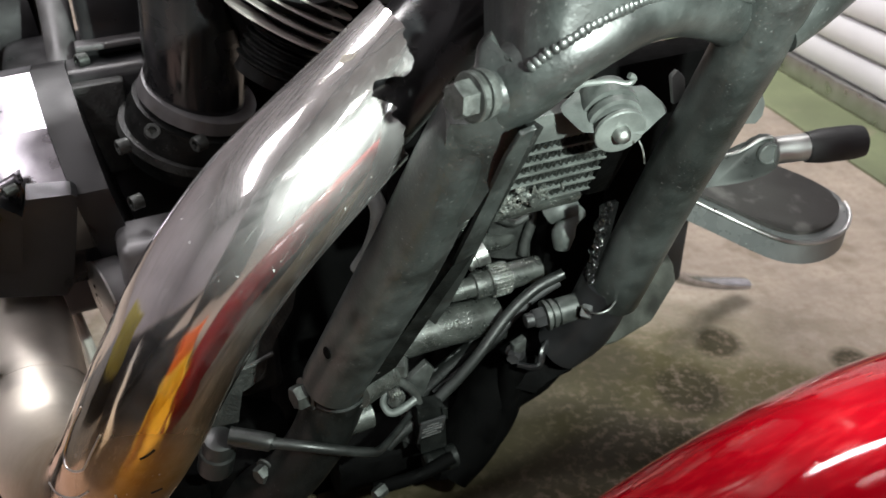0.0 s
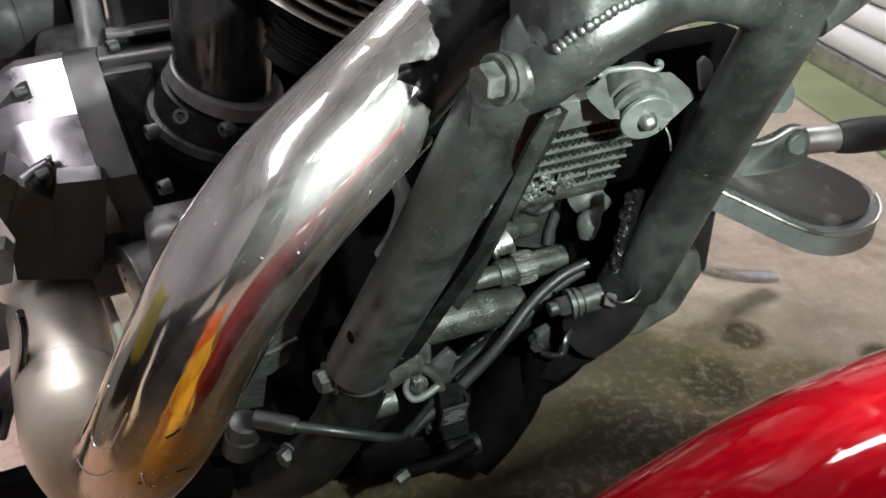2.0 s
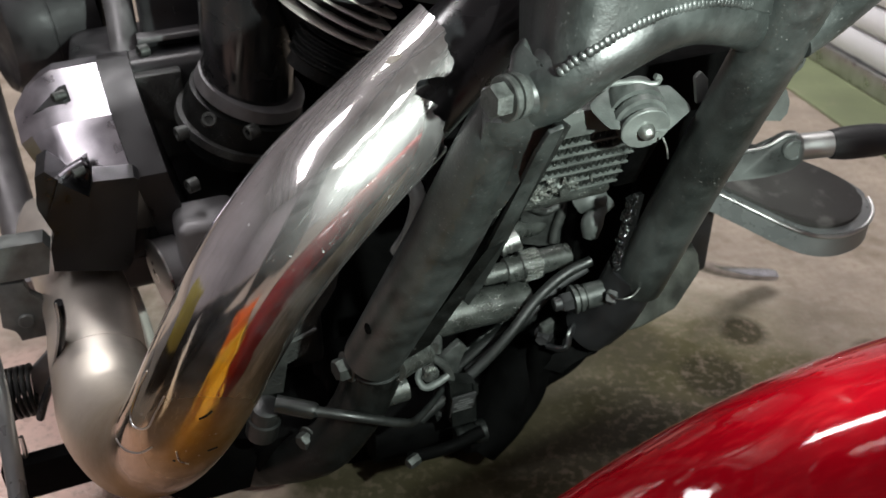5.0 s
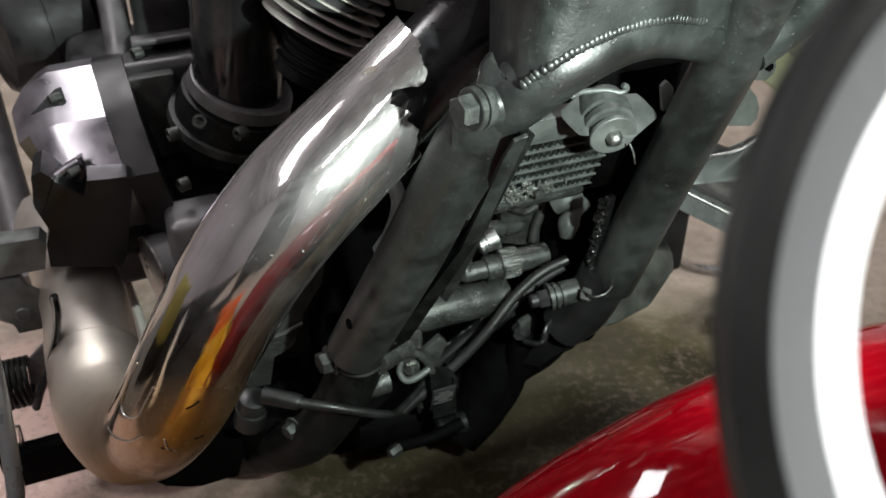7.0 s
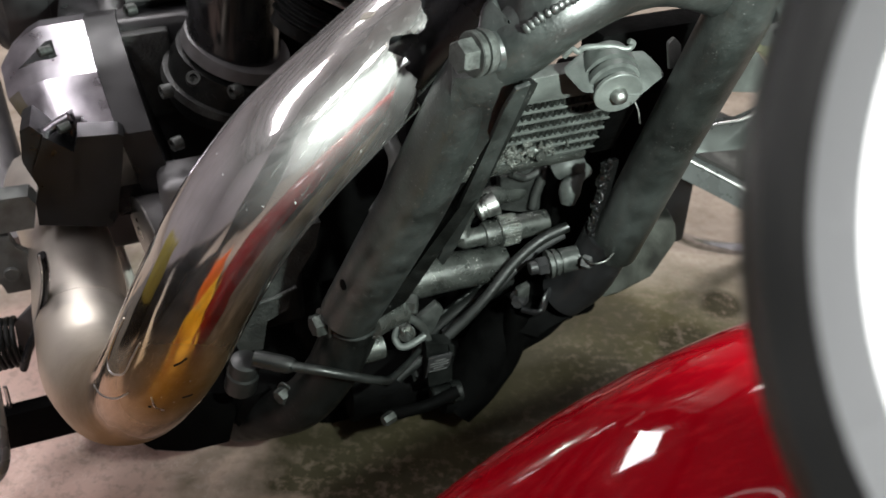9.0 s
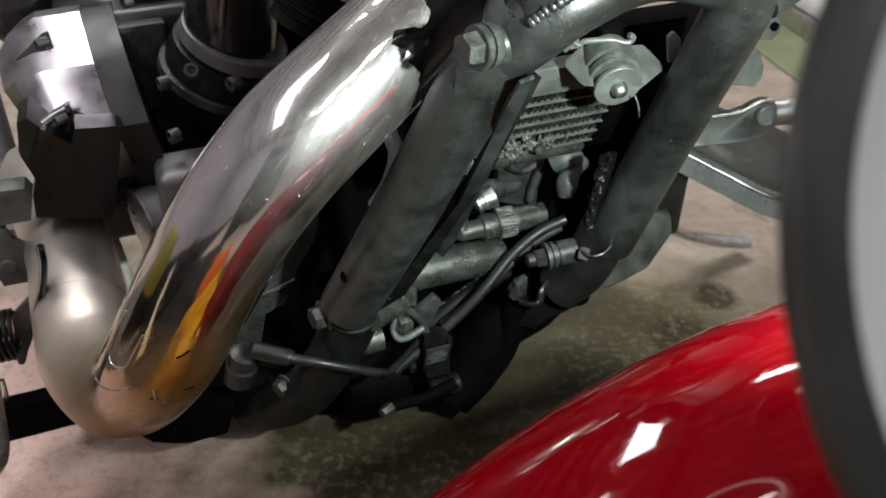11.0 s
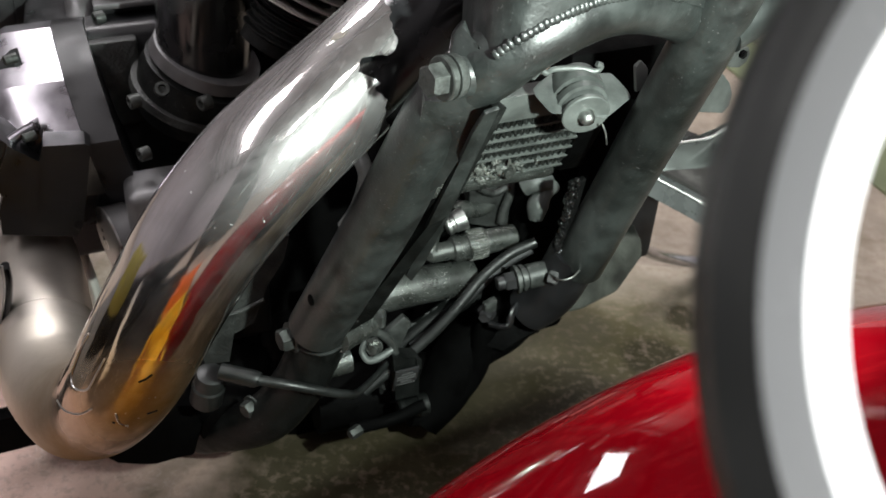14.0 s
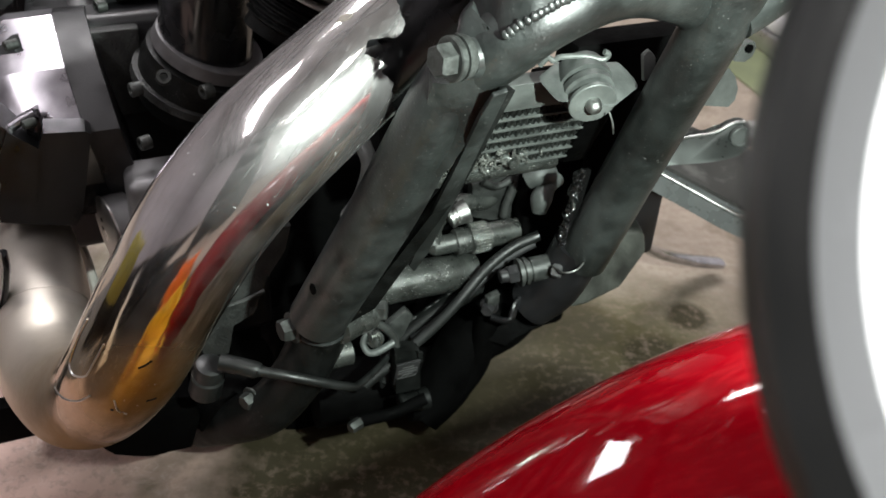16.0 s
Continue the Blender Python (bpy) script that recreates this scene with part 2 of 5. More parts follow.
HOSE = material("grey_rubber_hose", (0.0105, 0.0117, 0.0112), 0.46, 0.0, 0.3, 50, 0.2, 600)
TAR = material("glossy_black_sealant", (0.006, 0.006, 0.006), 0.14, 0.0, 0.3, 90, 0.5, 700, 0.08, spec=0.9, relief=0.0012)
BROWNRUBBER = material("worn_brown_black_rubber", (0.030, 0.028, 0.026), 0.55, 0.0, 0.35, 18, 0.15, 500, 0.12, (0.10, 0.095, 0.09), 30, 0.58)
STANDPLATE = material("soiled_bracket_plate", (0.060, 0.063, 0.055), 0.5, 0.1, 0.45, 40, 0.3, 400, 0.12, (0.018, 0.019, 0.017), 30, 0.55)
STAND = material("chromed_stand_steel", (0.62, 0.62, 0.67), 0.12, 1.0, 0.2, 60, 0.08, 500, 0.06)
SATIN = material("satin_chrome", (0.58, 0.58, 0.575), 0.36, 1.0, 0.15, 30, 0.05, 700)
FIN = material("bare_alloy_fin", (0.42, 0.40, 0.37), 0.5, 0.3, 0.15, 60, 0.1, 700)
BOARD = material("brushed_footboard_alloy", (0.24, 0.25, 0.25), 0.33, 0.5, 0.15, 30, 0.08, 600)
RED = material("glossy_red_lacquer", (0.165, 0.0007, 0.0038), 0.5, 0.0, 0.14, 14, 0.01, 500, 0.1, coat=1.0, spec=0.0)
GLOW = material("glowing_diffuser", (0.85, 0.86, 0.86), 0.4, 0.0, 0.02, 20, 0.0)
GLOW.node_tree.nodes["Principled BSDF"].inputs["Emission Color"].default_value = (0.97, 1.0, 0.99, 1)
GLOW.node_tree.nodes["Principled BSDF"].inputs["Emission Strength"].default_value = 1.6
RIM = material("grey_rim_plastic", (0.030, 0.034, 0.032), 0.45, 0.0, 0.15, 30, 0.05, 500)
HALO = material("translucent_bezel", (0.58, 0.62, 0.61), 0.3, 0.0, 0.04, 20, 0.0, 300)
HALO.node_tree.nodes["Principled BSDF"].inputs["Emission Color"].default_value = (0.90, 0.98, 1.0, 1)
HALO.node_tree.nodes["Principled BSDF"].inputs["Emission Strength"].default_value = 0.10
CONCRETE = material("stained_concrete", (0.37, 0.312, 0.252), 0.55, 0.0, 0.22, 9.0, 0.4, 110, 0.12, (0.23, 0.19, 0.14), 11.0, 0.56, relief=0.0015, specks=0.42, spec=0.25)


def toned_patch(m, centre, radius, colour, grain=7.0):
    """A patch of another colour with an uneven rim on a floor material."""
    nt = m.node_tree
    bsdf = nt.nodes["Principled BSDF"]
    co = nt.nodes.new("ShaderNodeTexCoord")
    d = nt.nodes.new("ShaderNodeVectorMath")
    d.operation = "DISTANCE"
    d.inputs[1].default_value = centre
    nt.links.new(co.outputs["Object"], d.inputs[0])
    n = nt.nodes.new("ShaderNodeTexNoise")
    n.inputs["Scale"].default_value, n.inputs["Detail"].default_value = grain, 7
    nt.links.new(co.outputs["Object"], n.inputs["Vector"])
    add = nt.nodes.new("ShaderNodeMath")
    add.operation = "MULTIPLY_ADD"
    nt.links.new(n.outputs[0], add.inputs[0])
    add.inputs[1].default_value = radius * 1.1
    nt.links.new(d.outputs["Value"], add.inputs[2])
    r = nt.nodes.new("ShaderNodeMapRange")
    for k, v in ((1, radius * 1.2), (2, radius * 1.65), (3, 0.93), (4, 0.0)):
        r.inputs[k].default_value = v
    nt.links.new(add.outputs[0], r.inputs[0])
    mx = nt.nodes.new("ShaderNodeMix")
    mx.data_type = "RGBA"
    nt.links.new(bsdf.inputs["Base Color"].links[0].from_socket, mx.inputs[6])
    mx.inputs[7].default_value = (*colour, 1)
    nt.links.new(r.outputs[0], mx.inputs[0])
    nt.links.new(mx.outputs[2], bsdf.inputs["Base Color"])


def scuffed(m, centre, radius, colour):
    """Pale crumpled scrape marks over a worn part of a floor."""
    nt = m.node_tree
    bsdf = nt.nodes["Principled BSDF"]
    co = nt.nodes.new("ShaderNodeTexCoord")

    def noise_of(scale, detail, warp):
        n = nt.nodes.new("ShaderNodeTexNoise")
        n.inputs["Scale"].default_value, n.inputs["Detail"].default_value, n.inputs["Distortion"].default_value = scale, detail, warp
        nt.links.new(co.outputs["Object"], n.inputs["Vector"])
        return n.outputs[0]

    def span_of(src, lo, hi, p, q):
        r = nt.nodes.new("ShaderNodeMapRange")
        for k, v in ((1, lo), (2, hi), (3, p), (4, q)):
            r.inputs[k].default_value = v
        nt.links.new(src, r.inputs[0])
        return r.outputs[0]

    def times(p, q, op="MULTIPLY"):
        n = nt.nodes.new("ShaderNodeMath")
        n.operation = op
        nt.links.new(p, n.inputs[0])
        if op == "MULTIPLY":
            nt.links.new(q, n.inputs[1])
        return n.outputs[0]

    away = nt.nodes.new("ShaderNodeVectorMath")
    away.operation = "DISTANCE"
    away.inputs[1].default_value = centre
    nt.links.new(co.outputs["Object"], away.inputs[0])
    ridge = times(span_of(noise_of(58.0, 3.0, 1.6), 0.0, 1.0, -1.0, 1.0), None, "ABSOLUTE")
    lines = times(span_of(ridge, 0.0, 0.075, 1.0, 0.0), span_of(noise_of(11.0, 4.0, 0.0), 0.44, 0.60, 0.0, 1.0))
    spot = times(lines, span_of(away.outputs["Value"], radius * 0.5, radius, 0.75, 0.0))
    mx = nt.nodes.new("ShaderNodeMix")
    mx.data_type = "RGBA"
    nt.links.new(bsdf.inputs["Base Color"].links[0].from_socket, mx.inputs[6])
    mx.inputs[7].default_value = (*colour, 1)
    nt.links.new(spot, mx.inputs[0])
    nt.links.new(mx.outputs[2], bsdf.inputs["Base Color"])


def mottled(m, scale, lo, hi, colour, amount):
    """Uneven patches of another tone, with fine ragged rims."""
    nt = m.node_tree
    bsdf = nt.nodes["Principled BSDF"]
    co = nt.nodes.new("ShaderNodeTexCoord")
    n = nt.nodes.new("ShaderNodeTexNoise")
    n.inputs["Scale"].default_value, n.inputs["Detail"].default_value, n.inputs["Roughness"].default_value = scale, 9.0, 0.65
    nt.links.new(co.outputs["Object"], n.inputs["Vector"])
    r = nt.nodes.new("ShaderNodeMapRange")
    for k, v in ((1, lo), (2, hi), (3, 0.0), (4, amount)):
        r.inputs[k].default_value = v
    nt.links.new(n.outputs[0], r.inputs[0])
    mx = nt.nodes.new("ShaderNodeMix")
    mx.data_type = "RGBA"
    nt.links.new(bsdf.inputs["Base Color"].links[0].from_socket, mx.inputs[6])
    mx.inputs[7].default_value = (*colour, 1)
    nt.links.new(r.outputs[0], mx.inputs[0])
    nt.links.new(mx.outputs[2], bsdf.inputs["Base Color"])


mottled(CONCRETE, 42.0, 0.48, 0.60, (0.50, 0.42, 0.36), 0.30)
mottled(CONCRETE, 16.0, 0.55, 0.66, (0.20, 0.165, 0.115), 0.45)
mottled(CONCRETE, 120.0, 0.52, 0.60, (0.25, 0.20, 0.16), 0.25)
mottled(CONCRETE, 170.0, 0.58, 0.64, (0.60, 0.51, 0.45), 0.25)
# Olive oil stain, deepened with the bike's shade.
toned_patch(CONCRETE, (0.25, 0.62, 0.0), 0.38, (0.092, 0.080, 0.032))
# Shade under the engine put into the floor colour.
toned_patch(CONCRETE, (0.00, 0.60, 0.0), 0.33, (0.045, 0.038, 0.018))
for spot, size in (((0.30, 0.80, 0), 0.05), ((0.17, 0.72, 0), 0.07), ((0.36, 0.90, 0), 0.035), ((0.27, 0.70, 0), 0.06), ((0.52, 0.86, 0), 0.03)):
    toned_patch(CONCRETE, spot, size, (0.034, 0.028, 0.010), 10.0)
# Unseen floor darkened so that the chrome mirrors it darker.
toned_patch(CONCRETE, (-0.24, 0.12, 0.0), 0.34, (0.060, 0.043, 0.018))
# Pale flaky concrete, made paler to add brightness the lamps lack here.
toned_patch(CONCRETE, (-0.56, 0.46, 0.0), 0.38, (0.66, 0.475, 0.41), 16.0)
scuffed(CONCRETE, (-0.43, 0.46, 0.0), 0.24, (0.82, 0.70, 0.66))
mottled(CONCRETE, 85.0, 0.50, 0.62, (0.30, 0.225, 0.18), 0.45)
# Further shade behind the engine, also put into the floor colour.
toned_patch(CONCRETE, (-0.06, 0.86, 0.0), 0.30, (0.045, 0.038, 0.022))


def streaked(m, along, colour, amount):
    """Fine dull scratches drawn out along one direction."""
    nt = m.node_tree
    bsdf = nt.nodes["Principled BSDF"]
    co = nt.nodes.new("ShaderNodeTexCoord")
    turn = nt.nodes.new("ShaderNodeCombineXYZ")
    for k, (d, size) in enumerate(zip(basis(along), (14.0, 260.0, 260.0))):
        dot = nt.nodes.new("ShaderNodeVectorMath")
        dot.operation = "DOT_PRODUCT"
        dot.inputs[1].default_value = d * size
        nt.links.new(co.outputs["Object"], dot.inputs[0])
        nt.links.new(dot.outputs["Value"], turn.inputs[k])
    hair = nt.nodes.new("ShaderNodeTexNoise")
    hair.inputs["Scale"].default_value, hair.inputs["Detail"].default_value = 1.0, 4.0
    nt.links.new(turn.outputs[0], hair.inputs["Vector"])
    r = nt.nodes.new("ShaderNodeMapRange")
    for k, v in ((1, 0.50), (2, 0.75), (3, 0.0), (4, amount)):
        r.inputs[k].default_value = v
    nt.links.new(hair.outputs[0], r.inputs[0])
    mx = nt.nodes.new("ShaderNodeMix")
    mx.data_type = "RGBA"
    nt.links.new(bsdf.inputs["Base Color"].links[0].from_socket, mx.inputs[6])
    mx.inputs[7].default_value = (*colour, 1)
    nt.links.new(r.outputs[0], mx.inputs[0])
    nt.links.new(mx.outputs[2], bsdf.inputs["Base Color"])
    ro = nt.nodes.new("ShaderNodeMapRange")
    for k, v in ((1, 0.35), (2, 0.75), (3, 0.03), (4, 0.11)):
        ro.inputs[k].default_value = v
    nt.links.new(hair.outputs[0], ro.inputs[0])
    nt.links.new(ro.outputs[0], bsdf.inputs["Coat Roughness"])


mottled(FRAME, 13.0, 0.52, 0.70, (0.054, 0.060, 0.058), 0.6)
mottled(DULLBOLT, 170.0, 0.48, 0.62, (0.035, 0.037, 0.034), 0.75)
streaked(RED, (0.93, 0.36, 0.0), (0.34, 0.010, 0.014), 0.28)
WALLPAINT = material("dull_grey_wall", (0.42, 0.395, 0.415), 0.8, 0.0, 0.12, 2.0, 0.1, 200)
SLAT = material("white_shutter_enamel", (0.84, 0.84, 0.86), 0.35, 0.0, 0.1, 5.0, 0.05, 200, 0.1, (0.35, 0.34, 0.33), 8.0, 0.66)
GREENSHEEN = material("green_floor_sheen", (0.19, 0.22, 0.12), 0.6, 0.0, 0.3, 4.0, 0.2, 120, 0.1, (0.30, 0.26, 0.19), 6.0, 0.56)

BEAM = material("dark_beam_timber", (0.035, 0.026, 0.022), 0.7, 0.0, 0.35, 8, 0.3, 120)
LABEL = material("grey_label_foil", (0.13, 0.13, 0.13), 0.4, 0.2, 0.2, 80, 0.0, 400)
MATRUBBER = material("grey_mat_rubber", (0.10, 0.10, 0.098), 0.7, 0.0, 0.3, 12, 0.3, 200)
CHIP = material("burnt_brown_chip", (0.17, 0.14, 0.125), 0.7, 0.0, 0.3, 200, 0.2, 900)
ORANGE = material("orange_plastic", (0.75, 0.16, 0.02), 0.45)
LATH = material("pale_timber", (0.62, 0.58, 0.50), 0.6, 0.0, 0.2, 60, 0.2, 300)
OLIVE = material("olive_plastic", (0.33, 0.29, 0.035), 0.5)
YELLOW = material("yellow_plastic", (0.78, 0.50, 0.035), 0.45)


# ---- mesh helpers ----
def part(name, bm, mat, parent=None, label="", angle=35):
    me = bpy.data.meshes.new(name)
    bmesh.ops.recalc_face_normals(bm, faces=bm.faces[:])
    for f in bm.faces:
        f.smooth = True
    bm.to_mesh(me)
    bm.free()
    me.set_sharp_from_angle(angle=radians(angle))
    me.materials.append(mat)
    ob = new(name, me)
    if parent:
        ob.parent = parent
        top = parent
        shift = Matrix()
        while top:
            shift = top.matrix_basis @ shift if top.type == "EMPTY" else shift
            top = top.parent
        if parent.type == "EMPTY":
            ob.matrix_parent_inverse = shift.inverted()
    if label:
        tagged(ob, label)
    return ob


def glide(points, steps):
    """A smooth line through the points (tuples of any length)."""
    p = [np.array(q, float) for q in points]
    p = [2 * p[0] - p[1]] + p + [2 * p[-1] - p[-2]]
    out = []
    for i in range(1, len(p) - 2):
        for k in range(steps):
            s = k / steps
            out.append(0.5 * (2 * p[i] + (p[i + 1] - p[i - 1]) * s + (2 * p[i - 1] - 5 * p[i] + 4 * p[i + 1] - p[i + 2]) * s * s + (3 * p[i] - p[i - 1] - 3 * p[i + 1] + p[i + 2]) * s ** 3))
    out.append(p[-2])
    return out


def closed(points, steps=4):
    """A smooth closed line through the points."""
    n = len(points)
    p = [np.array(q, float) for q in points]
    out = []
    for i in range(n):
        a, b, c, d = p[i - 1], p[i], p[(i + 1) % n], p[(i + 2) % n]
        for k in range(steps):
            t = k / steps
            out.append(tuple(0.5 * (2 * b + (c - a) * t + (2 * a - 5 * b + 4 * c - d) * t * t + (3 * b - a - 3 * c + d) * t ** 3)))
    return out


def ring_frames(line, hint):
    out = []
    prev = Vector(hint)
    for i, q in enumerate(line):
        d = Vector(line[min(i + 1, len(line) - 1)][:3]) - Vector(line[max(i - 1, 0)][:3])
        a, u, v = basis(d, prev)
        prev = u
        out.append((Vector(q[:3]), a, u, v))
    return out


def tube(points, radius, segs=20, steps=6, flat=1.0, hint=(0, 0, 1), bm=None, caps=True):
    """A round bar along points (x, y, z) or (x, y, z, radius)."""
    bm = bm or bmesh.new()
    pts = [q if len(q) == 4 else (*q, radius) for q in points]
    line = glide(pts, steps) if len(pts) > 2 else [np.array(q, float) for q in pts]
    rings = []
    for q, (c, a, u, v) in zip(line, ring_frames(line, hint)):
        rings.append([bm.verts.new(c + float(q[3]) * (u * math.cos(w) * flat + v * math.sin(w))) for w in [2 * math.pi * k / segs for k in range(segs)]])
    for r, s in zip(rings, rings[1:]):
        for k in range(segs):
            bm.faces.new((r[k], r[(k + 1) % segs], s[(k + 1) % segs], s[k]))
    if caps:
        bm.faces.new(rings[0])
        bm.faces.new(rings[-1])
    return bm


def turned(base, axis, profile, segs=28, bm=None, hint=(0, 0, 1)):
    """A turned body: profile of (distance along the axis, radius)."""
    bm = bm or bmesh.new()
    a, u, v = basis(axis, hint)
    o = Vector(base)
    rings = []
    for h, r in profile:
        rings.append([bm.verts.new(o + a * h + max(r, 1e-4) * (u * math.cos(2 * math.pi * k / segs) + v * math.sin(2 * math.pi * k / segs))) for k in range(segs)])
    for r, s in zip(rings, rings[1:]):
        for k in range(segs):
            bm.faces.new((r[k], r[(k + 1) % segs], s[(k + 1) % segs], s[k]))
    bm.faces.new(rings[0])
    bm.faces.new(rings[-1])
    return bm


def block(centre, ex, ey, ez, bevel=0.002, bm=None, segs=2):
    """A box with half axes ex, ey, ez (vectors) and rounded edges."""
    bm = bm or bmesh.new()
    c, x, y, z = Vector(centre), Vector(ex), Vector(ey), Vector(ez)
    v = [bm.verts.new(c + x * i + y * j + z * k) for i in (-1, 1) for j in (-1, 1) for k in (-1, 1)]
    faces = [bm.faces.new([v[n] for n in q]) for q in ((0, 1, 3, 2), (4, 6, 7, 5), (0, 4, 5, 1), (2, 3, 7, 6), (0, 2, 6, 4), (1, 5, 7, 3))]
    if bevel:
        edges = list({e for f in faces for e in f.edges})
        bmesh.ops.bevel(bm, geom=edges, offset=bevel, segments=segs, affect="EDGES", profile=0.5)
    return bm


def plate(outline, depth, bevel=0.001, bm=None, segs=2):
    """A slab: an outline of 3D points pushed along depth."""
    bm = bm or bmesh.new()
    d = Vector(depth)
    a = [bm.verts.new(Vector(p)) for p in outline]
    b = [bm.verts.new(Vector(p) + d) for p in outline]
    n = len(a)
    faces = [bm.faces.new(a), bm.faces.new(b[::-1])] + [bm.faces.new((a[i], b[i], b[(i + 1) % n], a[(i + 1) % n])) for i in range(n)]
    if bevel:
        bmesh.ops.bevel(bm, geom=list({e for f in faces for e in f.edges}), offset=bevel, segments=segs, affect="EDGES", profile=0.5)
    return bm


def hexagon(base, axis, flats, height, bm=None, washer=0.0, hint=(0.3, 0.2, 1)):
    """A hexagon bolt head with a chamfered top, on a washer."""
    bm = bm or bmesh.new()
    a, u, v = basis(axis, hint)
    o = Vector(base)
    if washer:
        turned(o, a, ((0, washer * 0.96), (0.0004, washer), (0.0022, washer), (0.0026, washer * 0.95)), 24, bm)
        o = o + a * 0.0024
    r = flats / math.sqrt(3)
    rows = []
    for h, s in ((0, 1), (height * 0.82, 1), (height, 0.86)):
        rows.append([bm.verts.new(o + a * h + r * s * (u * math.cos(math.pi / 3 * k) + v * math.sin(math.pi / 3 * k))) for k in range(6)])
    for p, q in zip(rows, rows[1:]):
        for k in range(6):
            bm.faces.new((p[k], p[(k + 1) % 6], q[(k + 1) % 6], q[k]))
    bm.faces.new(rows[-1])
    bm.faces.new(rows[0])
    return bm


def rounded(bm, offset, segs=3, least=12):
    edges = [e for e in bm.edges if len(e.link_faces) == 2 and e.calc_face_angle(0) > radians(least)]
    bmesh.ops.bevel(bm, geom=edges, offset=offset, segments=segs, affect="EDGES", profile=0.5)
    return bm


def lumps(line, every, size, seed, bm=None, squash=0.6, across=1.1):
    """A ripple of overlapping weld scales along a line of points."""
    bm = bm or bmesh.new()
    rnd = random.Random(seed)
    for i in range(len(line) - 1):
        p, q = Vector(line[i]), Vector(line[i + 1])
        n = max(1, int((q - p).length / every))
        for k in range(n):
            c = p.lerp(q, k / n)
            m = Matrix.Translation(c) @ basis_matrix(q - p) @ Matrix.Diagonal((size * rnd.uniform(0.8, 1.2), size * across * rnd.uniform(0.85, 1.15), size * squash, 1))
            bmesh.ops.create_icosphere(bm, subdivisions=2, radius=1.0, matrix=m)
    return bm


def basis_matrix(axis):
    a, u, v = basis(axis)
    return Matrix((a, u, v)).transposed().to_4x4()


LEFT = Vector((0.918, 0.391, 0.05)).normalized()      # towards the bike's left side
FORE = Vector((0.39, -0.92, 0.0)).normalized()        # towards its front wheel
DOWN = Vector((-0.185, 0.437, -0.88)).normalized()    # along the down tubes
UP = Vector((0, 0, 1))

# ---- the room ----
def sheet(x0, x1, y0, y1, z0, z1, name, mat, label, category, bevel=0.0):
    bm = block(((x0 + x1) / 2, (y0 + y1) / 2, (z0 + z1) / 2), ((x1 - x0) / 2, 0, 0), (0, (y1 - y0) / 2, 0), (0, 0, (z1 - z0) / 2), bevel)
    return tagged(part(name, bm, mat), label, category, kind="structure")


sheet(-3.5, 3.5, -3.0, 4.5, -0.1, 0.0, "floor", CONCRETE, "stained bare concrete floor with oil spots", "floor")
sheet(-3.6, 3.6, 4.5, 4.6, 0.0, 2.7, "wall_north", WALLPAINT, "plain dull grey painted garage wall", "wall")
sheet(-3.6, 3.6, -3.1, -3.0, 0.0, 2.7, "wall_south", WALLPAINT, "plain dull grey painted garage wall", "wall")
sheet(-3.6, -3.5, -3.0, 4.5, 0.0, 2.7, "wall_west", WALLPAINT, "plain dull grey painted garage wall", "wall")
sheet(3.5, 3.6, -3.0, 4.5, 0.0, 2.7, "wall_east", WALLPAINT, "plain dull grey painted garage wall", "wall")
sheet(-3.6, 3.6, -3.1, 4.6, 2.7, 2.8, "ceiling", WALLPAINT, "plain dull grey garage ceiling", "ceiling")

# Unseen beams added to put dark stripes into the chrome's reflections.
for x, wide in ((-3.0, 0.10), (-2.45, 0.06), (-2.0, 0.12), (-1.62, 0.05), (-0.45, 0.08), (1.25, 0.10), (2.1, 0.06)):
    sheet(x - wide / 2, x + wide / 2, -3.0, 4.5, 2.58, 2.699, "beam", BEAM, "unseen dark beam added to stripe the chrome's reflections", "beam")

# ---- the roller shutter ----
A0, A1 = Vector((0.8258, 2.0804, 0.0000)), Vector((0.8850, 1.7760, 0.0000))
RUN = (A1 - A0).normalized()
OUT = Vector((RUN.y, -RUN.x, 0))
if OUT.x > 0:
    OUT = -OUT
# The shutter's greenish reflection on the floor, laid down as a coloured strip.
gp = [A0 - RUN * 1.9 + OUT * 0.02, A0 + RUN * 1.3 + OUT * 0.02, A0 + RUN * 1.3 + OUT * 0.17, A0 - RUN * 1.9 + OUT * 0.18]
tagged(part("floor_sheen", plate([q + UP * 0.0005 for q in gp], UP * 0.0035, 0), GREENSHEEN), "green strip on the floor standing in for the shutter's reflection", "floor", kind="structure")
shutter = tagged(new("roller_shutter"), "white enamelled roller shutter of ribbed metal slats", "shutter")
shutter.location = A0
mid = A0 + RUN * -0.3
for i in range(13):
    z = 0.055 + i * 0.064
    bm = bmesh.new()
    prof = [(-0.006, 0.001), (0.008, 0.003), (0.013, 0.010), (0.014, 0.030), (0.012, 0.050), (0.007, 0.057), (-0.004, 0.059), (-0.010, 0.059), (-0.010, 0.001)]
    rows = [[bm.verts.new(mid + RUN * s + OUT * p[0] + UP * (z + p[1])) for p in prof] for s in (-1.6, 1.6)]
    n = len(prof)
    for k in range(n):
        bm.faces.new((rows[0][k], rows[0][(k + 1) % n], rows[1][(k + 1) % n], rows[1][k]))
    bm.faces.new(rows[0])
    bm.faces.new(rows[1][::-1])
    part("slat", bm, SLAT, shutter)
part("bottom_rail", block(mid + UP * 0.028, RUN * 1.6, OUT * 0.02, UP * 0.024, 0.004), SATIN, shutter, "dull metal bottom rail")
part("backing", block(mid - OUT * 0.03 + UP * 0.45, RUN * 1.6, OUT * 0.012, UP * 0.45, 0.0), RUBBER, shutter)

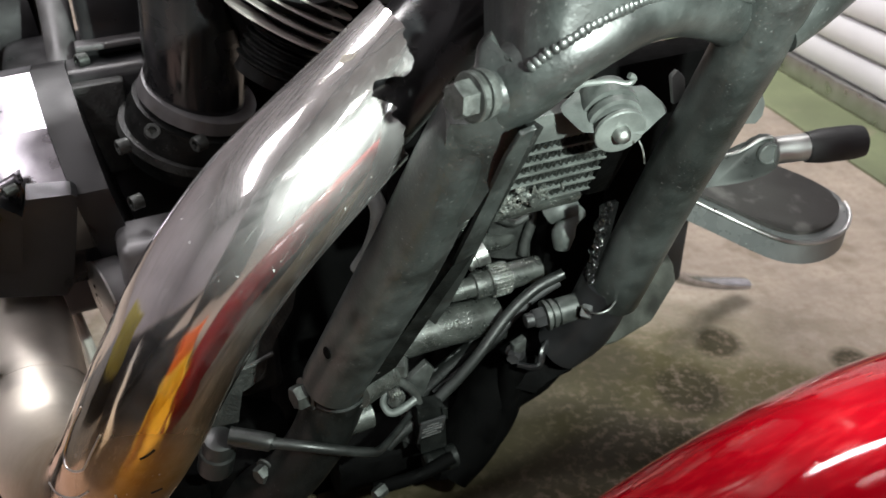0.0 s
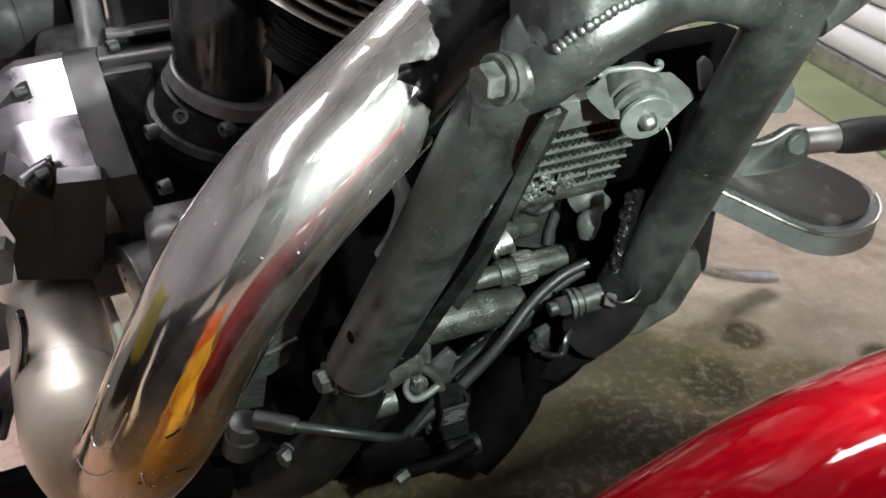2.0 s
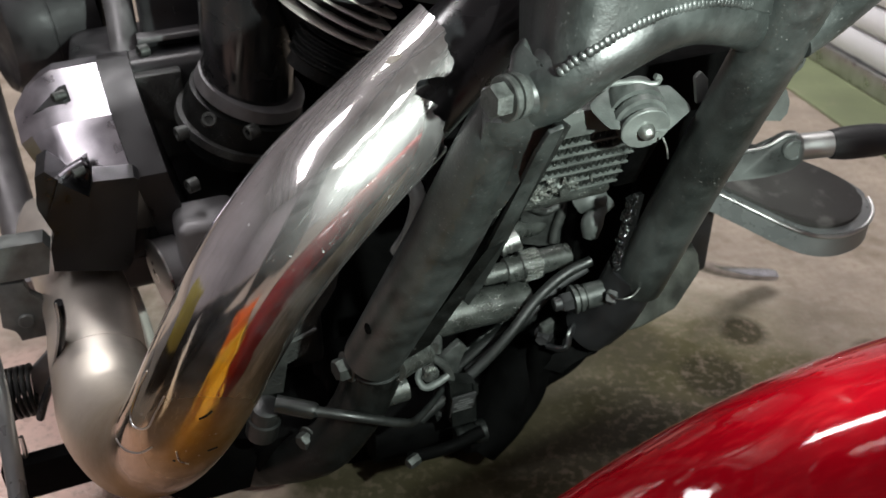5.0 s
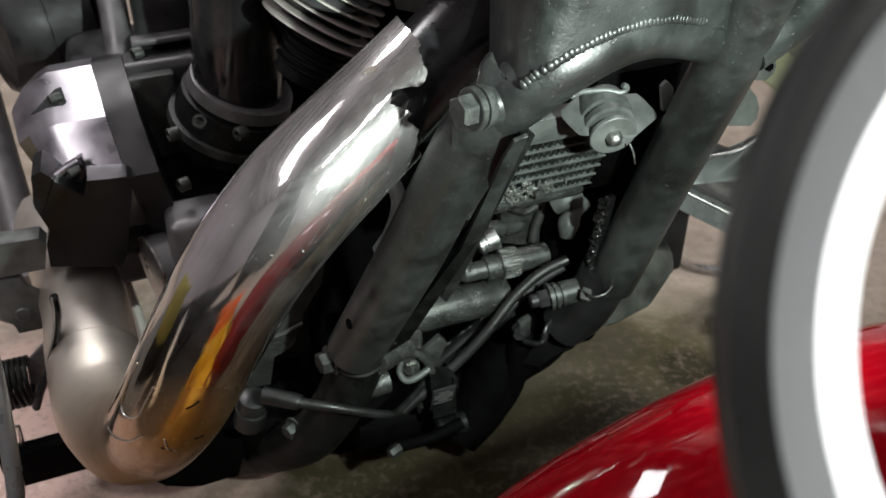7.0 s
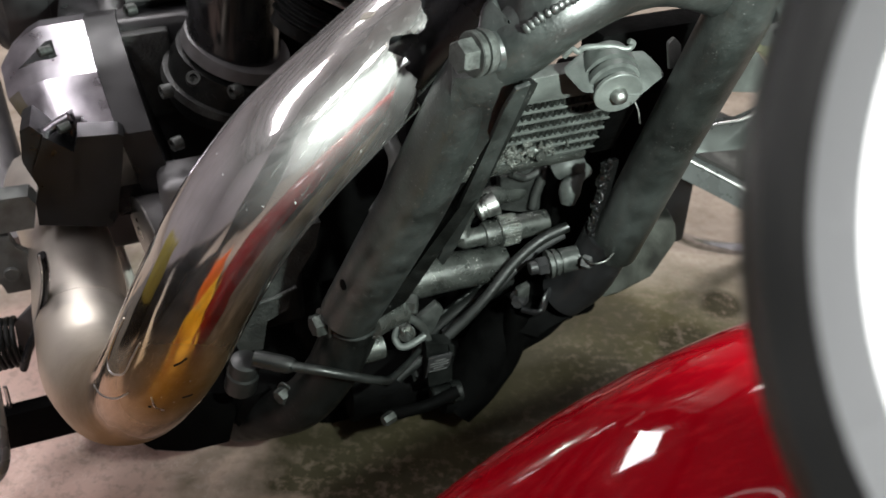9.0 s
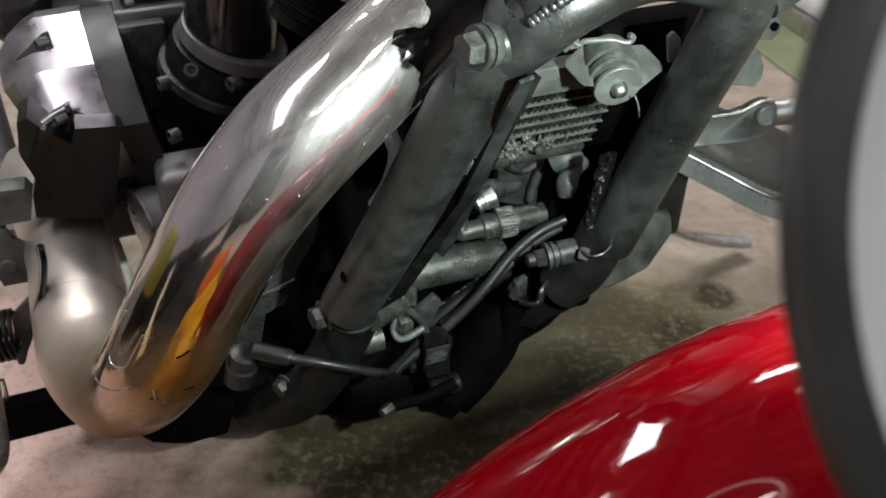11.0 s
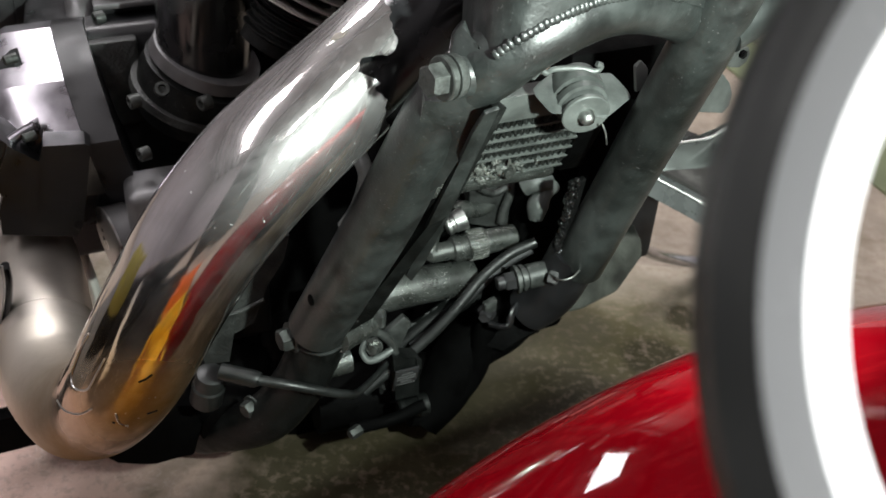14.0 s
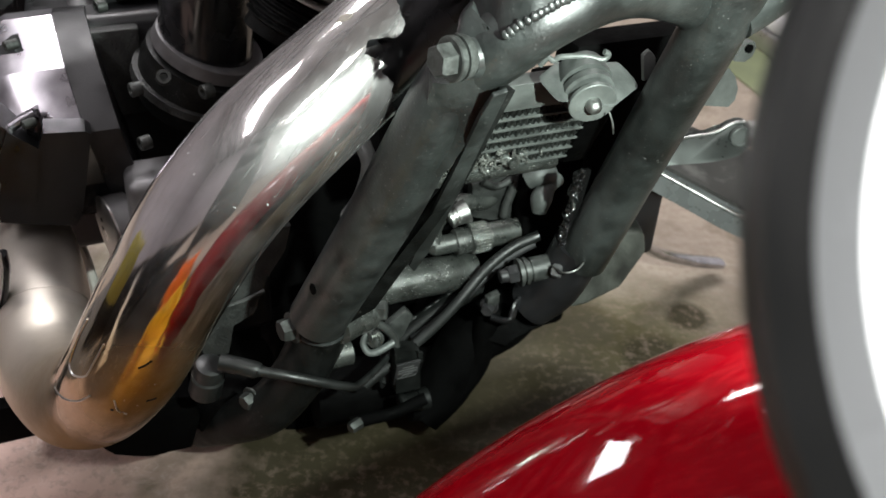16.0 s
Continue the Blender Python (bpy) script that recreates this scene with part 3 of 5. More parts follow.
# ---- unseen stand-ins added for the reflections in the chrome ----
def crate(name, centre, x, y, z, mat, label):
    ob = tagged(new(name), label, "crate")
    ob.location = (centre[0], centre[1], 0)
    c = Vector(centre)
    for sx, sy in ((1, 0), (-1, 0), (0, 1), (0, -1)):
        part("side", block(c + Vector((sx * x, sy * y, z / 2)), (0.004 if sx else x, 0, 0), (0, 0.004 if sy else y, 0), (0, 0, z / 2), 0.003), mat, ob)
    part("bottom", block(c + Vector((0, 0, 0.006)), (x, 0, 0), (0, y, 0), (0, 0, 0.005), 0.002), mat, ob)
    return ob


crate("reflection_crate", (-1.42, 0.32, 0.010), 0.30, 0.20, 0.15, MATTE, "unseen black crate added to raise the olive one")
crate("reflection_crate", (-1.42, 0.32, 0.162), 0.30, 0.20, 0.20, OLIVE, "unseen olive crate added for the olive stripe in the chrome")
# Black and grey sheets, tray and lath added only to stripe the chrome.
tagged(part("dark_reflection_sheet", block((-2.07, -1.25, 0.005), (1.13, 0, 0), (0, 1.35, 0), (0, 0, 0.004), 0.003), MATTE), "unseen black sheet added for the dark stripe in the chrome", "mat")
mat = tagged(part("grey_reflection_sheet", block((-1.60, 0.52, 0.005), (0.75, 0, 0), (0, 0.36, 0), (0, 0, 0.004), 0.003), MATRUBBER), "unseen grey sheet added to darken the chrome's left side", "mat")
tray = tagged(new("reflection_tray"), "unseen shallow black tray added for the dark stripe in the chrome", "tray")
tray.location = (-0.62, -0.22, 0)
part("base", block((-0.62, -0.22, 0.006), (0.30, 0, 0), (0, 0.40, 0), (0, 0, 0.005), 0.002), DIMBLACK, tray)
for sx, sy in ((1, 0), (-1, 0), (0, 1), (0, -1)):
    part("wall", block((-0.62 + sx * 0.30, -0.22 + sy * 0.40, 0.03), (0.004 if sx else 0.304, 0, 0), (0, 0.004 if sy else 0.404, 0), (0, 0, 0.028), 0.002), RUBBER, tray)
lath_a, lath_b = Vector((-0.57, 0.13, 0.072)), Vector((-2.25, -0.74, 0.015))
lath_d = (lath_b - lath_a).normalized()
tagged(part("reflection_lath", block((lath_a + lath_b) / 2, lath_d * ((lath_b - lath_a).length / 2), lath_d.cross(UP).normalized() * 0.030, UP * 0.006, 0.002), LATH), "unseen pale lath added for the pale strip in the chrome", "lath")
crate("reflection_box", (-0.20, -0.10, 0.0), 0.075, 0.06, 0.15, ORANGE, "unseen small orange box added for the orange band in the chrome")
crate("reflection_box", (-0.205, 0.125, 0.0), 0.075, 0.11, 0.11, YELLOW, "unseen small yellow box added for the gold band in the chrome")
# Tall black block added for the dark band the chrome mirrors.
cab = tagged(new("dark_reflection_block"), "unseen tall black block with drawers added for a dark band in the chrome", "cabinet")
cab.location = (-0.15, -0.95, 0)
part("body", block((-0.15, -0.95, 0.75), (0.28, 0, 0), (0, 0.22, 0), (0, 0, 0.75), 0.01), BLACK, cab)
for i in range(4):
    part("drawer", block((-0.15, -0.722, 0.2 + i * 0.36), (0.26, 0, 0), (0, 0.012, 0), (0, 0, 0.165), 0.006), BLACK, cab)

# ---- the motorcycle ----
bike = tagged(new("motorcycle"), "grey-framed motorcycle with chrome exhaust on its side stand", "motorcycle")
bike.location = (0.0, 0.62, 0.0)

# frame
frame_ob = part("frame", tube([(-0.0839, 0.5128, 0.2468, 0.0245), (-0.0264, 0.4694, 0.3802, 0.0243), (0.0082, 0.4356, 0.4730, 0.0215), (0.0239, 0.4312, 0.4992, 0.0212), (0.0426, 0.4148, 0.5213, 0.0203), (0.0665, 0.4137, 0.5409, 0.0195), (0.0980, 0.4312, 0.5521, 0.0195), (0.1286, 0.4567, 0.5495, 0.0195), (0.1642, 0.4894, 0.5350, 0.0195), (0.1847, 0.5026, 0.5166, 0.0170)], 0.0255, 36, 10), FRAME, bike, "grey painted tubular steel frame loop")
part("side_tube", tube([(0.1912, 0.4850, 0.5268), (0.2094, 0.4926, 0.5379), (0.2405, 0.5116, 0.5570), (0.2990, 0.5396, 0.5985)], 0.0165, 24, 6), FRAME, frame_ob)
part("far_leg", tube([(0.1457, 0.6111, 0.2627, 0.0235), (0.1666, 0.5717, 0.3763, 0.0228), (0.1755, 0.5289, 0.4541, 0.0220), (0.1805, 0.5010, 0.5025, 0.0215), (0.1856, 0.4814, 0.5435, 0.0210), (0.1924, 0.4641, 0.5881, 0.0200)], 0.022, 30, 8), FRAME, frame_ob)
low = glide([(0.0272, 0.4561, 0.5095), (0.0368, 0.4060, 0.5265), (0.0509, 0.3951, 0.5403), (0.0623, 0.3966, 0.5482), (0.0768, 0.4024, 0.5543), (0.0926, 0.4123, 0.5592), (0.1127, 0.4253, 0.5606), (0.1379, 0.4450, 0.5564), (0.1751, 0.4763, 0.5416)], 5)
high = glide([(0.0257, 0.5492, 0.6262), (0.0335, 0.4675, 0.6352), (0.0461, 0.4129, 0.6405), (0.0605, 0.3933, 0.6436), (0.0741, 0.3911, 0.6447), (0.0916, 0.3964, 0.6444), (0.1115, 0.4091, 0.6427), (0.1422, 0.4356, 0.6379), (0.1815, 0.4773, 0.6304)], 5)
bm = bmesh.new()
grid = [[bm.verts.new(Vector(p).lerp(Vector(q), k / 14)) for k in range(15)] for p, q in zip(low, high)]
for r, q in zip(grid, grid[1:]):
    for k in range(14):
        bm.faces.new((r[k], r[k + 1], q[k + 1], q[k]))
bmesh.ops.recalc_face_normals(bm, faces=bm.faces[:])
bmesh.ops.solidify(bm, geom=bm.faces[:], thickness=0.004)
part("head_gusset", bm, FRAME, frame_ob, "smooth grey pressed steel head gusset", 60)
part("weld", lumps([(0.0420, 0.3925, 0.5335), (0.0492, 0.3908, 0.5403), (0.0565, 0.3908, 0.5450), (0.0677, 0.3942, 0.5516), (0.0817, 0.4003, 0.5571), (0.0968, 0.4099, 0.5607), (0.1130, 0.4204, 0.5618), (0.1310, 0.4339, 0.5604), (0.1549, 0.4537, 0.5534)], 0.0029, 0.0026, 3, squash=0.65, across=1.2), FRAME, frame_ob)
part("gusset", plate([(0.0240, 0.4139, 0.5465), (0.0297, 0.4005, 0.5334), (0.0447, 0.3955, 0.5317), (0.0345, 0.3969, 0.5173), (0.0147, 0.4038, 0.5206), (0.0172, 0.4142, 0.5378)], (0.0, 0.014, -0.004), 0.003), FRAME, frame_ob)
part("mount_plate", rounded(plate([(0.0037, 0.4105, 0.4973), (0.0124, 0.4019, 0.5002), (0.0274, 0.4022, 0.5087), (0.0411, 0.4090, 0.4988), (0.0404, 0.4122, 0.4898), (0.0343, 0.4166, 0.4742), (0.0260, 0.4218, 0.4550), (0.0167, 0.4272, 0.4346), (0.0047, 0.4403, 0.4174), (-0.0006, 0.4363, 0.4249), (-0.0015, 0.4255, 0.4534), (0.0003, 0.4164, 0.4790)], (-0.0044, 0.0202, 0.0060), 0), 0.0026, 3), FRAME, frame_ob)
# Dark strip stands in for the shade in the slot beside the leg.
part("slot_shade", plate([(0.0449, 0.3992, 0.4990), (0.0520, 0.4058, 0.4977), (0.0247, 0.4642, 0.3968), (-0.0352, 0.5035, 0.2665), (-0.0646, 0.5023, 0.2434), (-0.0474, 0.5043, 0.2688), (0.0160, 0.4629, 0.3953)], FORE * -0.012, 0.001), DIMBLACK, frame_ob)
part("strip_face", plate([(0.0389, 0.3954, 0.4972), (0.0470, 0.3969, 0.5003), (0.0420, 0.4103, 0.4787), (0.0292, 0.4443, 0.4237), (0.0210, 0.4690, 0.3845), (0.0045, 0.5088, 0.3192), (-0.0057, 0.5244, 0.2912), (-0.0099, 0.5148, 0.3017), (0.0091, 0.4616, 0.3872), (0.0195, 0.4377, 0.4266), (0.0329, 0.4046, 0.4807)], (-0.0011, 0.0023, 0.0017), 0.0006), FRAME, frame_ob, "narrow grey strip along the frame leg")
BOLT = -LEFT * 0.96 + FORE * 0.26 + UP * 0.06
bolt_at = Vector((0.0197, 0.3998, 0.5174))
part("washer", turned(bolt_at, BOLT, ((-0.002, 0.0124), (0.0004, 0.0130), (0.0036, 0.0130), (0.0038, 0.0112), (0.0050, 0.0112), (0.0052, 0.0128), (0.0086, 0.0130), (0.0092, 0.0122), (0.0092, 0.004)), 36), DULLBOLT, frame_ob, "two thick dusty washers")
part("bolt", rounded(hexagon(bolt_at + BOLT.normalized() * 0.0090, BOLT, 0.0172, 0.0096), 0.0006, 2), DULLBOLT, frame_ob, "dusty hexagon bolt head")
part("boss", turned((0.0259, 0.4084, 0.5156), BOLT, ((-0.008, 0.015), (0.002, 0.0125), (0.005, 0.0118))), FRAME, frame_ob)
part("lower_tube", tube([(-0.0768, 0.5209, 0.2559), (-0.0897, 0.5249, 0.2090), (-0.1106, 0.5298, 0.1605), (-0.1440, 0.5337, 0.1169), (-0.2164, 0.5793, 0.0526)], 0.0242, 28, 8), DIMBLACK, frame_ob, "lower frame tube in a shaded, near-black copy of the frame paint")
part("joint_weld", turned(Vector((-0.0825, 0.5185, 0.2425)), DOWN, ((0, 0.0245), (0.0012, 0.0258), (0.0028, 0.0258), (0.004, 0.0245))), FRAME, frame_ob)
part("bolt", hexagon((-0.1041, 0.5090, 0.2380), BOLT, 0.0175, 0.0100, washer=0.0135), DULLBOLT, frame_ob)
part("lug", tube([(-0.0663, 0.5115, 0.2354), (-0.0523, 0.5317, 0.2330), (-0.0429, 0.5424, 0.2307)], 0.0125, 20, 4), OILY, frame_ob)
part("bolt", hexagon((-0.0400, 0.5434, 0.2358), LEFT * 0.9 + FORE * 0.4, 0.0165, 0.009, washer=0.0128), DULLBOLT, frame_ob)
# Black disc on the surface in place of the dark inside a hole.
part("hole_disc", turned((-0.082, 0.4823, 0.2968), (-0.76, -0.64, 0.13), ((-0.006, 0.0046), (0.0005, 0.0046), (0.0006, 0.0043), (0.0006, 0.0005)), 24), MATTE, frame_ob)
part("far_joint", tube([(0.1422, 0.6106, 0.2757), (0.1270, 0.6217, 0.2233), (0.1077, 0.6319, 0.1933)], 0.0245, 24, 8), BLACK, frame_ob)
FL = (Vector((0.0658, 0.5956, 0.2430)) - Vector((0.1146, 0.6104, 0.2502))).normalized()
part("far_lug", turned((0.1146, 0.6104, 0.2502), FL, ((-0.004, 0.0115), (0.017, 0.0118), (0.0175, 0.0100), (0.0195, 0.0100), (0.020, 0.0128), (0.0235, 0.0128), (0.024, 0.0105), (0.0255, 0.0105), (0.026, 0.0135), (0.029, 0.0135), (0.0295, 0.011))), GREYDARK, frame_ob)
part("nut", hexagon(Vector((0.1146, 0.6104, 0.2502)) + FL * 0.0295, FL, 0.016, 0.010), DARKCAST, frame_ob)
part("stud", turned(Vector((0.1146, 0.6104, 0.2502)) + FL * 0.038, FL, ((0, 0.0065), (0.008, 0.0065), (0.009, 0.0055)), 20), DARKCAST, frame_ob)
part("tie_wire", tube([(0.1161, 0.5923, 0.2628), (0.1242, 0.5770, 0.2658), (0.1349, 0.5745, 0.2706), (0.1447, 0.5881, 0.2730)], 0.0009, 8, 5), STEEL, frame_ob)
part("nut", hexagon((0.1178, 0.5937, 0.2572), LEFT * 0.6 + FORE * 0.7, 0.011, 0.008), CAST, frame_ob)

# exhaust
shield_line = [(0.0311, 0.5537, 0.5455), (-0.0022, 0.5185, 0.5186), (-0.0392, 0.4814, 0.4887), (-0.0737, 0.4537, 0.4608), (-0.1074, 0.4314, 0.4300), (-0.1396, 0.4202, 0.3887), (-0.1709, 0.4159, 0.3352), (-0.1911, 0.4157, 0.2974), (-0.2111, 0.4181, 0.2621), (-0.2306, 0.4248, 0.2340), (-0.2536, 0.4391, 0.2109), (-0.2791, 0.4634, 0.1911), (-0.3142, 0.5050, 0.1795), (-0.3350, 0.5410, 0.1832)]
shield_radii = [0.0415] * 8 + [0.0411, 0.0402, 0.0409, 0.0421, 0.0431, 0.0434]
inner = [(*p, 0.034) for p in shield_line[3:7]]
exhaust = part("exhaust_pipe", tube(inner + [(-0.1918, 0.4172, 0.2961, 0.0365), (-0.2119, 0.4196, 0.2608, 0.0382), (-0.2314, 0.4263, 0.2325, 0.0392), (-0.2536, 0.4391, 0.2109, 0.0402), (-0.2791, 0.4634, 0.1911, 0.0415), (-0.3142, 0.5050, 0.1795, 0.0425), (-0.3481, 0.5658, 0.1863, 0.0430), (-0.3773, 0.6247, 0.1992, 0.0420), (-0.4227, 0.6954, 0.2038, 0.0420), (-0.4934, 0.7945, 0.1995, 0.0420)], 0.036, 40, 10), PIPE, bike, "worn silver exhaust pipe with a heat-tinted bend")
part("weld_seam", turned((-0.3457, 0.5623, 0.1860), Vector((-0.3773, 0.6247, 0.1992)) - Vector((-0.3335, 0.5381, 0.1779)), ((0, 0.0425), (0.0008, 0.0434), (0.002, 0.0434), (0.003, 0.0425)), 40), PIPE, exhaust)


def shield_mesh(points, radii, spread, thick, top, foot, eye, brow):
    """A bent shell, open behind, torn off along a line at its upper end."""
    line = glide([(*p, r) for p, r in zip(points, radii)], 16)
    fr = ring_frames(line, (0, 0, 1))
    bm = bmesh.new()
    segs, fine, rest = 170, 150, 90
    face = Vector((0.1, -0.86, 0.5))
    top, foot, eye = Vector(top), Vector(foot), Vector(eye)
    run = (foot - top).normalized()
    side = (top - eye).cross(foot - eye).normalized()
    if side.x < 0:
        side = -side
    b0, b1, b2 = (Vector(q) for q in brow)
    crown = (b0 - b2).cross(b1 - b2).normalized()
    if crown.z < 0:
        crown = -crown
    pos, total = [0.0], 0.0
    for p, q in zip(fr, fr[1:]):
        total += (q[0] - p[0]).length
        pos.append(total)
    bend = pos[16 * 10]

    def at(d, w):
        j = max(0, min(len(pos) - 2, int(np.searchsorted(pos, d)) - 1))
        t = (d - pos[j]) / (pos[j + 1] - pos[j])
        c, a = fr[j][0].lerp(fr[j + 1][0], t), fr[j][1].lerp(fr[j + 1][1], t).normalized()
        turn = min(1.0, max(0.0, (d - 0.85 * bend) / (total - 0.85 * bend)))
        f = face.lerp(Vector((0.35, -0.45, 0.85)), turn)
        f = (f - a * a.dot(f)).normalized()
        s = a.cross(f)
        w *= 1 + 0.3 * turn
        r = float(line[j][3]) * (1 - t) + float(line[j + 1][3]) * t
        r *= (1.0 + 0.012 * noise.noise((c + f * 0.1 * math.cos(radians(w)) + s * 0.1 * math.sin(radians(w))) * 14))
        r *= 1 - 0.11 * max(0.0, 1 - d / (0.42 * bend))
        return c, f, s, r, c + r * (f * math.cos(radians(w)) + s * math.sin(radians(w)))

    def beyond(p):
        """How far a point lies past the torn line."""
        h = (p - top).dot(run) / (foot - top).length
        tear = 0.0050 * math.exp(-((h - 0.38) / 0.09) ** 2) - 0.0185 * math.exp(-((h - 0.585) / 0.085) ** 4) - 0.009 * math.exp(-((h - 0.73) / 0.04) ** 2)
        tear += 0.0022 * noise.noise(Vector((h * 34, 0.3, 0.7))) - 0.012 * max(0.0, h - 1.0)
        return max((p - top).dot(side) - tear, (p - b0).dot(crown))

    steps = [0.42 * bend * i / fine for i in range(fine)] + [0.42 * bend + (total - 0.42 * bend) * i / rest for i in range(rest + 1)]
    turns = [-spread + 2 * spread * k / segs for k in range(segs + 1)]
    spots = [[at(d, w)[4] for d in steps] for w in turns]
    kept = {}
    for k in range(segs):
        for i in range(len(steps) - 1):
            corners = ((k, i), (k, i + 1), (k + 1, i + 1), (k + 1, i))
            if i < fine and beyond(sum((spots[p][q] for p, q in corners), Vector()) / 4) > 0:
                continue
            for p, q in corners:
                if (p, q) not in kept:
                    kept[p, q] = bm.verts.new(spots[p][q])
            bm.faces.new([kept[c] for c in corners])
    # ease the torn rim so that it does not follow the grid
    for _ in range(2):
        rim = [v for v in bm.verts if any(len(e.link_faces) == 1 for e in v.link_edges)]
        eased = []
        for v in rim:
            near = [e.other_vert(v).co for e in v.link_edges if len(e.link_faces) == 1]
            eased.append(v.co * 0.5 + sum(near, Vector()) / len(near) * 0.5)
        for v, co in zip(rim, eased):
            v.co = co
    bmesh.ops.recalc_face_normals(bm, faces=bm.faces[:])
    bmesh.ops.solidify(bm, geom=bm.faces[:], thickness=thick)
    return bm


shield = part("heat_shield", shield_mesh(shield_line, shield_radii, 118, 0.0015, (-0.0224, 0.4906, 0.5320), (-0.0208, 0.4382, 0.4640), (0.0030, -0.0125, 0.6622), ((-0.0345, 0.4676, 0.5476), (-0.0163, 0.4395, 0.5383), (0.0056, -0.0598, 0.7147))), CHROME, exhaust, "scuffed chrome heat shield with a ragged upper edge", 60)
cp, cn = Vector((-0.0529, 0.4568, 0.5178)), Vector((-0.22, -0.49, 0.84)).normalized()
ca, cu, cv = basis(cn, (1, 0.2, 0.5))
part("burnt_chip", plate([cp + cn * 0.0001 + cu * p + cv * q for p, q in ((-0.0052, -0.0006), (-0.0018, 0.0022), (0.0024, 0.0019), (0.0056, 0.0002), (0.0022, -0.0021), (-0.0030, -0.0020))], cn * 0.0005, 0.0), CHIP, exhaust, "dull brown chip in the chrome")
part("header", tube([(0.0613, 0.5836, 0.5639), (0.0296, 0.5565, 0.5407), (-0.0015, 0.5202, 0.5174), (-0.0386, 0.4831, 0.4877), (-0.0648, 0.4618, 0.4678)], 0.0325, 28, 6), BLACKGLOSS, bike, "gloss black front header pipe")
# Near-black block added to fill the shaded gap beside the header.
part("front_filler", block((-0.0031, 0.6642, 0.3920), LEFT * 0.045, UP * 0.075, FORE * 0.02, 0.01), MATTE, bike)
# scratches and thin raised pale lines on the elbow
for line in (((-0.1805, 0.3746, 0.2991), (-0.1758, 0.3753, 0.3014), (-0.1712, 0.3759, 0.3052)), ((-0.1829, 0.3830, 0.2625), (-0.1800, 0.3850, 0.2624), (-0.1770, 0.3872, 0.2623)), ((-0.2062, 0.3773, 0.2579), (-0.2052, 0.3774, 0.2576), (-0.2044, 0.3776, 0.2572))):
    part("scratch", tube(line, 0.0008, 8, 3), DIMBLACK, shield, "short dark scratch")
for line in (((-0.2180, 0.3943, 0.3224), (-0.2272, 0.3956, 0.3065), (-0.2349, 0.3936, 0.2888), (-0.2359, 0.3914, 0.2828), (-0.2333, 0.3874, 0.2797), (-0.2270, 0.3830, 0.2809), (-0.2190, 0.3796, 0.2859), (-0.2113, 0.3788, 0.2989), (-0.2022, 0.3782, 0.3148)), ((-0.2543, 0.3986, 0.2555), (-0.2448, 0.3891, 0.2550), (-0.2302, 0.3812, 0.2601), (-0.2183, 0.3775, 0.2696)), ((-0.2017, 0.3760, 0.2681), (-0.2016, 0.3783, 0.2563), (-0.1971, 0.3808, 0.2515))):
    part("pale_line", tube(line, 0.0008, 8, 6), SATIN, shield, "thin raised pale line on the elbow")

# oil cooler
cool_c = Vector((0.0700, 0.5905, 0.3898))
cooler = part("oil_cooler", block(cool_c - FORE * 0.012 + LEFT * -0.01, LEFT * 0.085, DOWN * 0.042, FORE * 0.006, 0.002), MATTE, bike, "small oil cooler with fins wet with oil")
for i in range(7):
    part("cooler_tube", block(cool_c + DOWN * (-0.040 + i * 0.0132) + LEFT * -0.01, LEFT * 0.083, DOWN * 0.0017, FORE * 0.009, 0.001), GREYPLATE, cooler)
bm = bmesh.new()
rnd = random.Random(8)
for i in range(6):
    for k in range(62):
        c = cool_c + DOWN * (-0.0334 + i * 0.0132) + LEFT * (-0.092 + k * 0.00265)
        tilt = LEFT * (0.0012 * (1 if k % 2 else -1) + rnd.uniform(-0.0005, 0.0005))
        block(c, LEFT * 0.00035, DOWN * 0.0050 + tilt, FORE * (0.007 + rnd.uniform(-0.001, 0.001)), 0.0, bm)
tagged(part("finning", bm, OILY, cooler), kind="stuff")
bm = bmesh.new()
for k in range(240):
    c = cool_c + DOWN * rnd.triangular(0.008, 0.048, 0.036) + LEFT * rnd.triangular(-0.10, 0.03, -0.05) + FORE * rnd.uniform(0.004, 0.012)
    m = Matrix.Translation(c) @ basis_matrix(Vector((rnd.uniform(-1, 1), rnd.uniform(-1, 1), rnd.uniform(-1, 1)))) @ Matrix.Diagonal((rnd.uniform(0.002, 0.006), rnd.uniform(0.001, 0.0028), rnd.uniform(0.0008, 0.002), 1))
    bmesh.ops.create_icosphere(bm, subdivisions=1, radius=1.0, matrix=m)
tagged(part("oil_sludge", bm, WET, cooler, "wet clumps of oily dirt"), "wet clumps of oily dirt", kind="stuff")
part("end_tank", block(cool_c + LEFT * 0.068 + FORE * -0.004, LEFT * 0.012, DOWN * 0.05, FORE * 0.014, 0.004), MATTE, cooler)
part("top_plate", block(cool_c + DOWN * -0.056 + LEFT * -0.005, LEFT * 0.055, DOWN * 0.015, FORE * 0.011, 0.002), GREYPLATE, cooler)
part("drain_nub", turned(cool_c + DOWN * 0.031 + FORE * 0.006, FORE, ((0, 0.006), (0.006, 0.006), (0.008, 0.004), (0.012, 0.004))), OILY, cooler)
part("bottom_plate", block(cool_c + DOWN * 0.046 + LEFT * -0.02, LEFT * 0.07, DOWN * 0.006, FORE * 0.014, 0.003), OILY, cooler)

